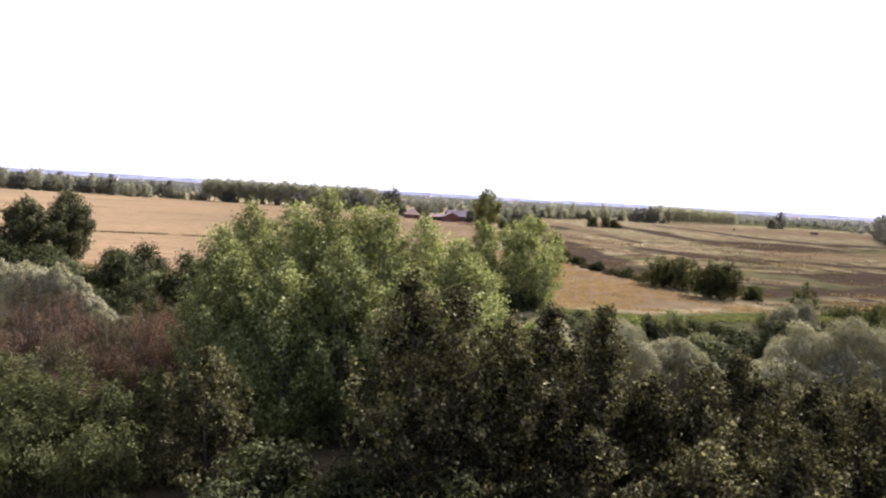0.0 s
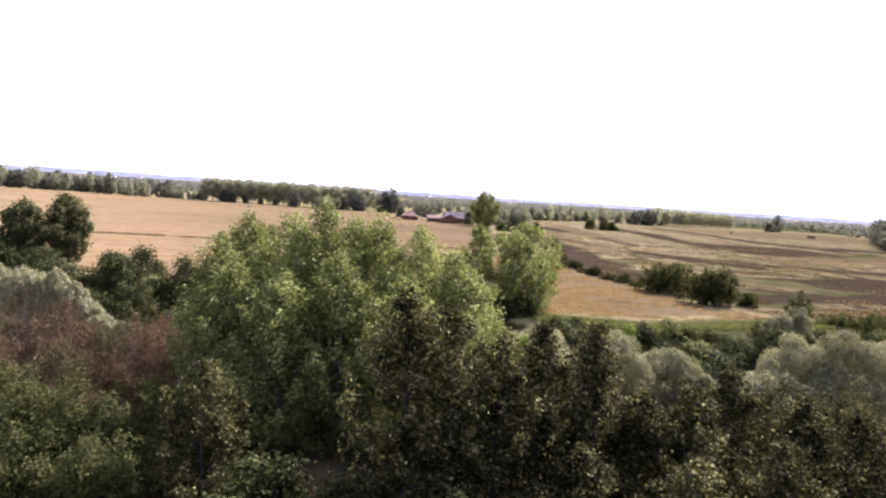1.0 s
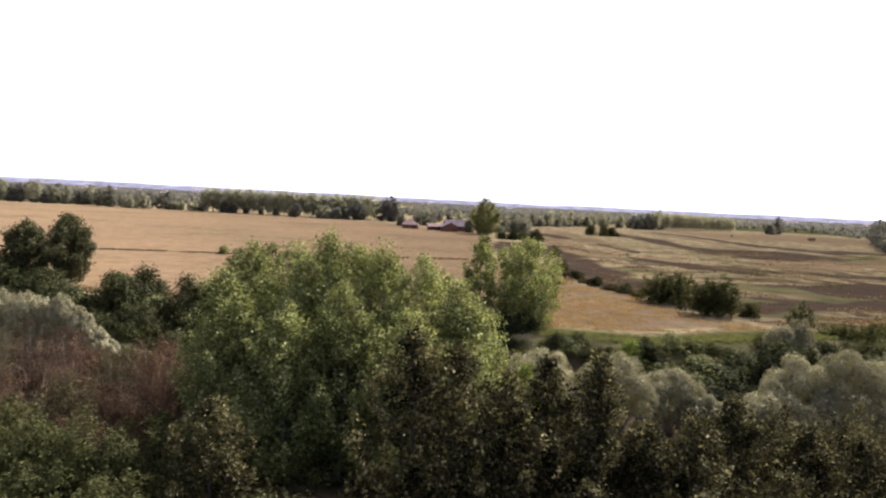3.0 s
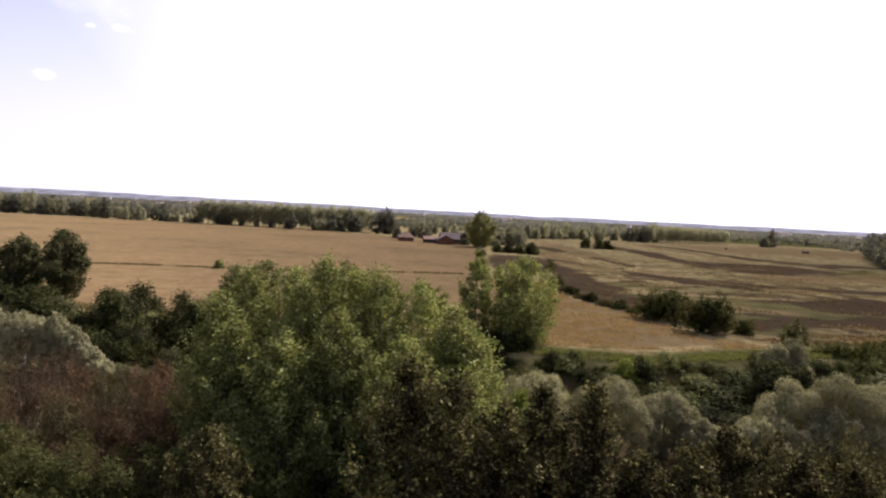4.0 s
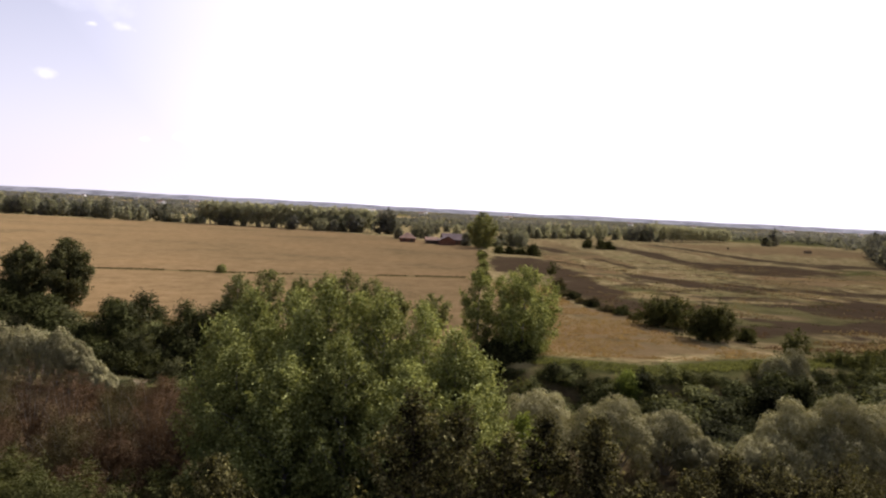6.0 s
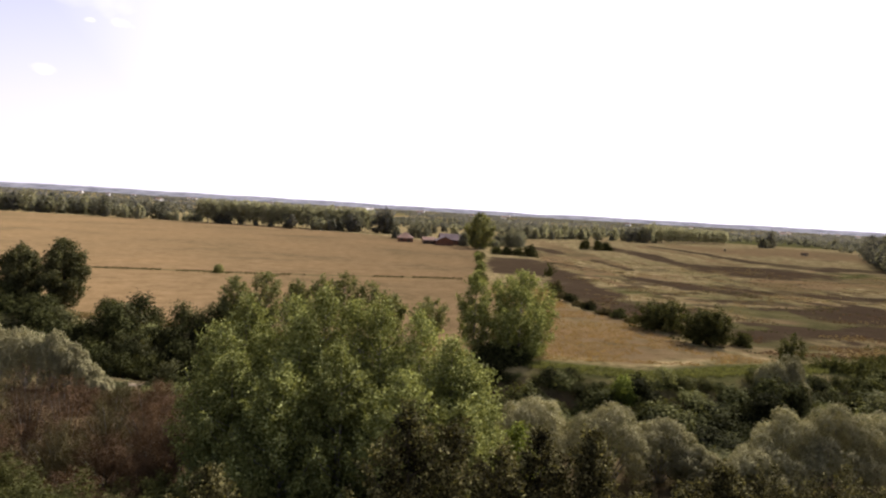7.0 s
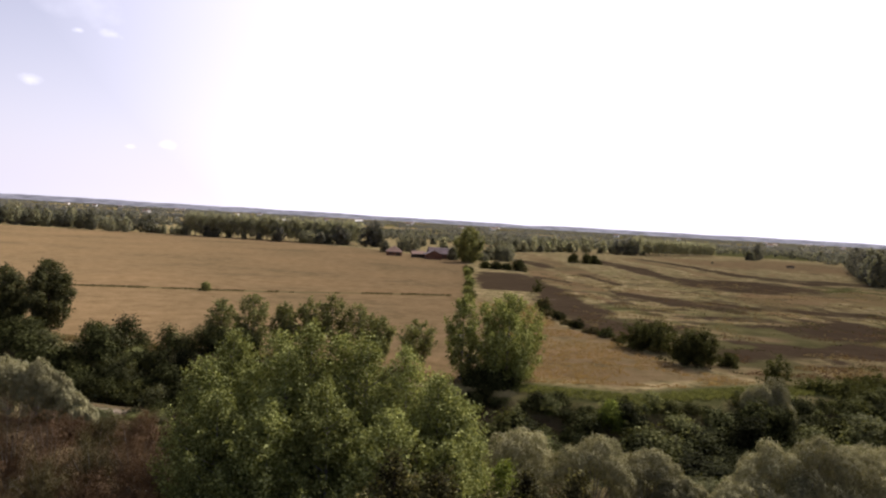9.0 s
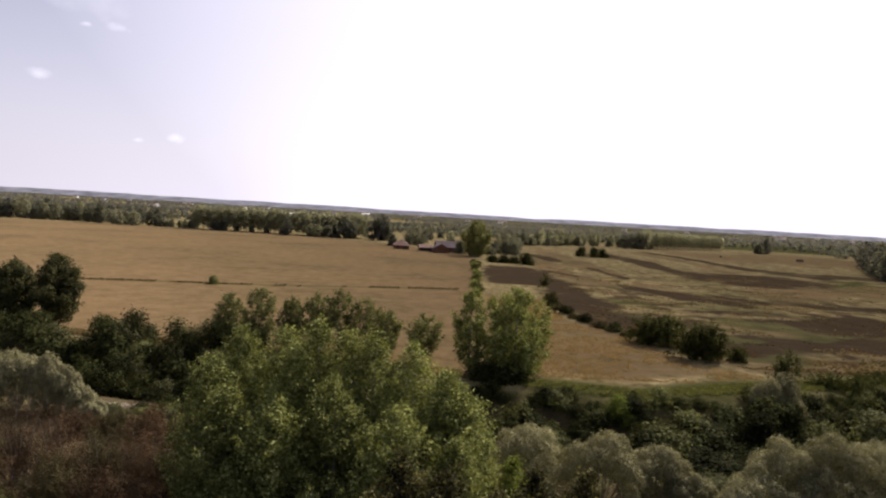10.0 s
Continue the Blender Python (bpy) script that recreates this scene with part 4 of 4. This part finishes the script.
plant("field_bush", "small round bush on the ditch across the stubble", "shrub", -51.8, 157.4, 1.3, 1.1, "dome", 2500, LEAF_WOOD, 0.28, 0.7, low=0.02, seed=350, limbs=3, count=12, fat=0.4)
for i in range(12):
    y = 160 + i * 10.5
    plant("track_bush", "pale green bush along the field track", "shrub", 10.5 + (y - 166) * 0.05 + rng.uniform(-0.8, 0.8), y, rng.uniform(0.7, 2.3), rng.uniform(1.0, 1.8), "dome", 1200, LEAF_GREEN if i % 2 else LEAF_POPLAR, 0.34, 0.7, low=0.02, seed=360 + i, group="bushes along the track", limbs=2, count=10, fat=0.42)
for i, (x, y, top, wide) in enumerate([(24, 288, 2.0, 2.4), (29, 287, 2.2, 2.6), (33, 287, 1.8, 2.4), (38.2, 284, 4.2, 3.6), (81, 374, 4.9, 3.8), (87, 372, 5.0, 3.6), (92, 373, 4.2, 3.2)]):
    plant("field_bush", "low dark bush in the open field", "shrub", x, y, top, wide, "dome", 2200, LEAF_DARK, 0.55, 0.7, low=0.02, seed=380 + i, group="field bushes", limbs=2, count=12, fat=0.4)


# weeds: the ditch across the stubble, the ragged field edge, tufts in the rough meadow
def tufts(name, label, xy, tall, leaf, seed, blades=14):
    r = np.random.default_rng(seed)
    xy = np.repeat(np.asarray(xy), blades, 0) + r.normal(size=(len(xy) * blades, 2)) * tall * 0.35
    hgt = tall * r.uniform(0.25, 0.9, len(xy))
    p = np.stack([xy[:, 0], xy[:, 1], height(xy[:, 0], xy[:, 1]) + hgt * 0.5], -1)
    return stuff_mesh(name, label, "grass", p, tall * 0.9, 0.3, leaf, seed, (0, 0, 1.1), 0.7)


q = rng.uniform(size=(1900, 2))
tx = -135 + 142 * q[:, 0]
ty = 171.0 + 0.24 * tx + (q[:, 1] - 0.5) * 3.6
keep = lattice(tx, ty * 0, 9, 61) * 0.6 + lattice(tx, ty * 0, 2.5, 62) * 0.4 > 0.34
tufts("ditch_weeds", "dark weeds along the ditch across the stubble", np.stack([tx, ty], -1)[keep], 0.34, LEAF_DRY, 501, 6)
for name, label, leaf, tall, cut, seed in (("meadow_weeds", "dark withered weeds in patches over the rough meadow", LEAF_RED, 0.34, 0.6, 63), ("meadow_grass", "pale dry grass tussocks in the rough meadow", GRASS_DRY, 0.34, 0.60, 64),
                                           ("meadow_herbs", "low green herbs in patches over the rough meadow", LEAF_GREEN, 0.3, 0.64, 65)):
    q = rng.uniform(size=(16000, 2))
    ty = 92 + 190 * q[:, 1] ** 1.5
    tx = np.interp(ty, [70, 95, 117, 130, 150, 190, 282], [64, 42, 37, 33, 33, 36, 42]) + q[:, 0] * (25 + ty * 0.5)
    keep = lattice(tx * 0.7, ty, 7, seed) * 0.65 + lattice(tx, ty, 2.6, seed + 10) * 0.35 > cut
    tufts(name, label, np.stack([tx, ty], -1)[keep], tall, leaf, seed, 5)
q = rng.uniform(size=(9000, 2))
ty = 82 + 80 * q[:, 1] ** 1.4
tx = 12 + q[:, 0] * (np.interp(ty, [70, 95, 117, 130, 150, 190], [60, 38, 33.5, 27, 27, 31]) - 13)
keep = (ty > bank(tx) + 5) & (lattice(tx, ty, 5, 71) * 0.6 + lattice(tx, ty, 1.8, 72) * 0.4 > 0.36)
tufts("stubble_grass", "dry orange-brown grass tufts over the field corner", np.stack([tx, ty], -1)[keep], 0.26, GRASS_STRAW, 504, 5)
q = rng.uniform(size=(1500, 2))
tx = -75 + 80 * q[:, 0]
tufts("edge_grass", "long dry grass along the field edge", np.stack([tx, bank(tx) + q[:, 1] * 3.0], -1), 0.6, GRASS_DRY, 502, 8)
q = rng.uniform(size=(2200, 2))
tx = 9 + 70 * q[:, 0]
tufts("verge_grass", "fresh green grass strip above the stream bank", np.stack([tx, bank(tx) + q[:, 1] * 4.0 - 0.6], -1), 0.4, GRASS_GREEN, 503, 8)
# ---- farm ----
FARM = [(18.6, 322, 17.3, 7.4), (11.5, 336, 6.5, 3.0), (30, 352, 6, 4.0), (41, 358, 10, 6.0), (27, 345, 4, 3), (-25, 376, 6.2, 3), (-17, 400, 8.3, 5), (-11, 398, 8, 5), (40, 351, 8.2, 5), (36, 360, 7, 4)]
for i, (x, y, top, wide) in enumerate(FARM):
    branchy("farm_tree", "full-grown broadleaf tree beside the farm buildings", "tree", x, y, top, wide, "round" if top > 15 else "dome", 15000 if top > 15 else 2400, LEAF_WOOD if top > 15 else LEAF_COPSE_HAZED, 0.6, 0.7, low=0.05, seed=400 + i, group="farmyard trees", count=80 if top > 15 else 30, plume=0.75 if top > 15 else 0.55, spread=0.45, limbs=6, flutter=0.9)


def farm_building(name, label, x, y, turn, length, depth, eaves, ridge, wall, roof, hip=1.0):
    """A building with walls, roof slopes with overhang, and a door and windows; hip: the ridge's share of the length."""
    t = thing(name, label, "building", (x, y, spot(x, y)), turn=turn)
    a, b, r = length / 2, depth / 2, length / 2 * hip
    bm = bmesh.new()
    v = [bm.verts.new(p) for p in ((-a, -b, 0), (a, -b, 0), (a, b, 0), (-a, b, 0), (-a, -b, eaves), (a, -b, eaves), (a, b, eaves), (-a, b, eaves))]
    for f in ((0, 1, 5, 4), (2, 3, 7, 6), (1, 2, 6, 5), (3, 0, 4, 7)):
        bm.faces.new([v[i] for i in f])
    if hip == 1.0:
        for i, j, s in ((4, 7, -a), (5, 6, a)):
            bm.faces.new((v[i], v[j], bm.verts.new((s, 0, ridge))))
    part("wall", bm, wall, t)
    o = 0.5
    e, low = a + o, eaves - (ridge - eaves) / b * o
    r = r + o if hip == 1.0 else r
    slopes = [[(-e, s * (b + o), low), (e, s * (b + o), low), (r, 0, ridge), (-r, 0, ridge)] for s in (-1, 1)]
    if hip < 1.0:
        slopes += [[(s * e, -b - o, low), (s * e, b + o, low), (s * r, 0, ridge)] for s in (-1, 1)]
    for pts in slopes:
        bm = bmesh.new()
        lo = [bm.verts.new((p[0], p[1], p[2] + 0.05)) for p in pts]
        hi = [bm.verts.new((p[0], p[1], p[2] + 0.27)) for p in pts]
        bm.faces.new(lo[::-1]), bm.faces.new(hi)
        for i in range(len(pts)):
            bm.faces.new((lo[i], lo[(i + 1) % len(pts)], hi[(i + 1) % len(pts)], hi[i]))
        bmesh.ops.recalc_face_normals(bm, faces=bm.faces)
        part("roof", bm, roof, t)
    count = max(2, int(length / 4))
    for i in range(count):
        bm = bmesh.new()
        wx = -a + (i + 0.5) * length / count
        gate = i == count // 2
        bmesh.ops.create_cube(bm, size=1, matrix=Matrix.LocRotScale((wx, -b - 0.02, 1.05 if gate else min(1.6, eaves - 0.7)), None, (2.0 if gate else 1.2, 0.08, 2.1 if gate else 1.1)))
        part("door" if gate else "window", bm, DARK_WOOD if gate else GLASS_DARK, t)
    return t


farm_building("farmhouse", "long low brick farmhouse with a dark weathered tile roof", 5.6, 346, 8, 12.5, 10, 2.4, 5.2, BRICK, ROOF_TILE)
farm_building("farm_barn", "brick barn with a gabled dark tile roof facing the field", 1.6, 336, 97, 9, 8, 2.2, 4.2, BRICK, ROOF_TILE)
farm_building("farm_outhouse", "low open shed with a pale roof beside the barn", -6.2, 342, 10, 6, 5, 1.8, 3.0, DARK_WOOD, ROOF_PALE)
farm_building("farm_shed", "square brick hut with a pale hipped tile roof", -18.6, 349, 4, 8, 7, 2.1, 4.6, BRICK, ROOF_PALE, 0.12)


def farm_trailer(x, y, turn):
    """A flat trailer with boarded sides on four wheels."""
    t = thing("farm_trailer", "dark boarded farm trailer standing in the dry meadow", "trailer", (x, y, spot(x, y)), turn=turn)

    def box(name, c, size, material):
        bm = bmesh.new()
        bmesh.ops.create_cube(bm, size=1, matrix=Matrix.LocRotScale(c, None, size))
        bmesh.ops.bevel(bm, geom=bm.edges[:], offset=0.03, segments=1, affect="EDGES")
        part(name, bm, material, t)
    box("bed", (0, 0, 0.95), (4.6, 2.1, 0.16), DARK_WOOD)
    for s in (-1, 1):
        box("side_board", (0, s * 1.03, 1.5), (4.6, 0.07, 0.9), DARK_WOOD)
        box("end_board", (s * 2.27, 0, 1.5), (0.07, 2.0, 0.9), DARK_WOOD)
    box("drawbar", (-3.0, 0, 0.8), (1.6, 0.12, 0.12), DARK_WOOD)
    for wx in (-1.5, 1.5):
        for wy in (-0.9, 0.9):
            bm = bmesh.new()
            bmesh.ops.create_cone(bm, cap_ends=True, segments=16, radius1=0.43, radius2=0.43, depth=0.25, matrix=Matrix.Translation((wx, wy, 0.43)) @ Matrix.Rotation(radians(90), 4, "X"))
            part("wheel", bm, GLASS_DARK, t)


farm_trailer(252, 464, 12)

# ---- woods beyond the fields ----
models = []
for i, (top, wide, style, leaf) in enumerate([(12, 4.8, "round", LEAF_COPSE_HAZED), (13, 5.4, "round", LEAF_DARK_HAZED), (15, 3.7, "column", LEAF_BELT_HAZED), (16, 3.9, "column", LEAF_BELT_HAZED), (8, 4.2, "dome", LEAF_COPSE_HAZED), (11, 4.4, "round", LEAF_BELT_HAZED)]):
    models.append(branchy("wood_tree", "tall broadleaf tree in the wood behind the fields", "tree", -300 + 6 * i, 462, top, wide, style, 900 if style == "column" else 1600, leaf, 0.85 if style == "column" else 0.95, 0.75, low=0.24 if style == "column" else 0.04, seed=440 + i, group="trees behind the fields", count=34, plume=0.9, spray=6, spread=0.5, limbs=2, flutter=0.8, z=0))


def scatter(kinds, x, y, rng, scale=1.0):
    s = scale * rng.uniform(0.8, 1.2)
    copy_thing(models[int(rng.choice(kinds))], pose(x, y, spot(x, y), 0, 0, rng.uniform(0, 360)) @ Matrix.Diagonal((s, s, s * rng.uniform(0.85, 1.15), 1)))


for i in range(60):                                   # dark wood edge
    x = -440 + i * 4.2 + rng.uniform(-2, 2)
    deep = (i % 3) * 9 + rng.uniform(0, 6)
    scatter((0, 1, 0, 5), x, float(np.interp(x, [-440, -297, -253, -204, -189], [482, 468, 460, 440, 446])) + deep, rng, float(np.interp(x, [-250, -189], [1.0, 0.82])))
for i in range(8):                                    # low scrub in the gap beside the plantation
    scatter((4, 5), -188 + i * 3.2 + rng.uniform(-1, 1), 452 + rng.uniform(0, 8), rng, 0.55)
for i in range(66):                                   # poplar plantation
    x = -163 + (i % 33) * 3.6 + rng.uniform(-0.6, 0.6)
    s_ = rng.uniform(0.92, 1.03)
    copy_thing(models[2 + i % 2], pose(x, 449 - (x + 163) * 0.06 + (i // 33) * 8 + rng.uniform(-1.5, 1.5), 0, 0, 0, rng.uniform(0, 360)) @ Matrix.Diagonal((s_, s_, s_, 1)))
for x, y, k, size in ((-147, 444, 4, 0.8), (-142, 446, 4, 0.7), (-133, 445, 4, 0.5), (-96, 428, 1, 0.72), (-99, 430, 0, 0.6), (-82, 432, 5, 0.8), (-77, 430, 5, 0.9), (-71, 432, 4, 0.95), (-66, 434, 4, 0.8),
                      (-58, 431, 1, 0.98), (-55, 433, 0, 0.9), (-41, 430, 1, 0.95), (-36, 432, 1, 1.12), (-33, 431, 0, 1.0), (-112, 440, 4, 0.45), (-122, 442, 4, 0.4)):
    scatter((k,), x, y, rng, size)                    # bushes and round trees before it
for i in range(22):
    scatter((5, 0, 4), rng.uniform(-30, 70), rng.uniform(415, 540), rng, 0.6)
for i in range(36):
    x = 60 + i * 3.3 + rng.uniform(-2, 2)
    scatter((5, 2, 0, 3, 4), x, float(np.interp(x, [60, 82, 132, 172], [480, 500, 552, 556])) + rng.uniform(0, 16), rng, 0.74)
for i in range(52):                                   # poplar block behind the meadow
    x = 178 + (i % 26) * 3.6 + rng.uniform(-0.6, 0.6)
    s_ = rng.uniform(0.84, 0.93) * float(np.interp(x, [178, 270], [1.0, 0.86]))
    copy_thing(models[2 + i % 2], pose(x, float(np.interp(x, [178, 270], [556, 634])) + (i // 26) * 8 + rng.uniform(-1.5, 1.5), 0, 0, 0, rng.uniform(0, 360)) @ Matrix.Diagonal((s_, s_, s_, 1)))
for x, y, k, size in ((152, 545, 1, 0.8), (158, 546, 1, 0.85), (163, 544, 0, 0.9), (168, 548, 1, 0.9), (172, 550, 2, 1.0), (199, 469, 4, 0.18), (297, 604, 1, 1.25), (283, 590, 4, 0.8), (398, 732, 0, 0.72), (458, 805, 4, 0.75), (515, 877, 0, 0.6)):
    scatter((k,), x, y, rng, size)
for i in range(18):                                   # trees at the meadow's far corner
    scatter((0, 1), 206 + i * 5.3 + rng.uniform(-2, 2), 302 + i * 9.5, rng, 1.05)


def far_woods(first, last, leaf, label, seed):
    """Belts and hedgerows of trees, one behind the other, from the fields to the hills."""
    rng = np.random.default_rng(seed)
    p, out, y = [], [], first
    while y < last:
        half = 0.74 * y
        step = 5.0 + y * 0.0035
        xs = np.arange(-half, half, step)
        yy = y + 60 * (lattice(xs, 0 * xs + y, 420, 43) - 0.5) + rng.normal(size=len(xs)) * 6
        keep = lattice(xs, 0 * xs + y * 7.3, 150, 41) * 0.75 + lattice(xs, 0 * xs + y * 3.1, 45, 42) * 0.25 > 0.57
        keep &= ~((np.abs(xs - 200) < 110) & (y < 660))
        tall = rng.uniform(4, 8.5, len(xs)) * (0.75 + 0.5 * lattice(xs, 0 * xs + y, 300, 44))
        for x0, y0, h in zip(xs[keep], yy[keep], tall[keep]):
            m = 40
            d = rng.normal(size=(m, 3))
            d /= np.linalg.norm(d, axis=1)[:, None]
            p.append(d * np.array((step * 0.62, 3.5, h * 0.5)) * rng.uniform(0.55, 1, m)[:, None] + np.array((x0, y0, h * 0.48)))
            out.append(d + np.array((0, 0, 0.4)))
        y *= 1.045
    me = leaf_mesh("far_woods", np.concatenate(p), 2.4, 0.85, rng, facing=np.concatenate(out), flutter=0.25)
    me.materials.append(leaf)
    return tagged(new("far_woods", me), label, "woodland", kind="stuff")


# both belts carry the haze of distance in their leaf colour
far_woods(590.0, 980.0, LEAF_HEDGEROW_HAZED, "olive hedgerows and small woods with haze in their leaf colour beyond the fields", 77)
far_woods(1000.0, 4200.0, LEAF_FAR_HAZED, "belts of woodland with grey haze in their leaf colour reaching to the horizon", 78)

# the low ridge that closes the plain: a backdrop glowing in haze colours
rows_ = [[], []]
bm = bmesh.new()
for x in range(-4600, 4601, 40):
    top = 17 + 13 * float(lattice(x, 0, 700, 51)) + 7 * float(lattice(x, 0, 210, 52)) + 2.5 * float(lattice(x, 0, 60, 53)) + (8 if x < -1900 else 0) * float(lattice(x, 9, 500, 54))
    rows_[0].append(bm.verts.new((x, 4300, -2)))
    rows_[1].append(bm.verts.new((x, 4560 + 60 * math.sin(x / 300), top)))
for i in range(len(rows_[0]) - 1):
    bm.faces.new((rows_[0][i], rows_[0][i + 1], rows_[1][i + 1], rows_[1][i]))
me = bpy.data.meshes.new("backdrop")
bm.to_mesh(me)
bm.free()
m_, n_, l_, o_ = blank("far_ridge_glow")
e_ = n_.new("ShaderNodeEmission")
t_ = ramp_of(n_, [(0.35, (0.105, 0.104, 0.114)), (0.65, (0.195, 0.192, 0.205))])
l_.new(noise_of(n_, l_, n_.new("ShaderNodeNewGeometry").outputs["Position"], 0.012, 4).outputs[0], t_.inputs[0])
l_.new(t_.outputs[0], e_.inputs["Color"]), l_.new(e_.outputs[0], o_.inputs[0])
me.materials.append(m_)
tagged(new("backdrop", me), "self-glowing backdrop ridge in pale blue-grey haze colours along the horizon", "hills", kind="structure")

house_models = [farm_building("far_house", "pale rendered house among trees near the horizon", -560, 905, 10, 13, 9, 5.5, 8.0, WHITE_WALL, ROOF_PALE),
                farm_building("far_house", "long white farm shed near the horizon", -260, 1180, -6, 22, 12, 4.5, 6.5, WHITE_WALL, WHITE_WALL)]
for h in house_models:
    tagged(h, group="houses near the horizon")
hr = np.random.default_rng(91)
for i in range(24):
    y = hr.uniform(1000, 2800)
    x = hr.uniform(-0.62, 0.62) * y
    copy_thing(house_models[int(hr.random() < 0.15)], pose(x, y, spot(x, y) + 1.5, 0, 0, hr.uniform(-30, 30)))
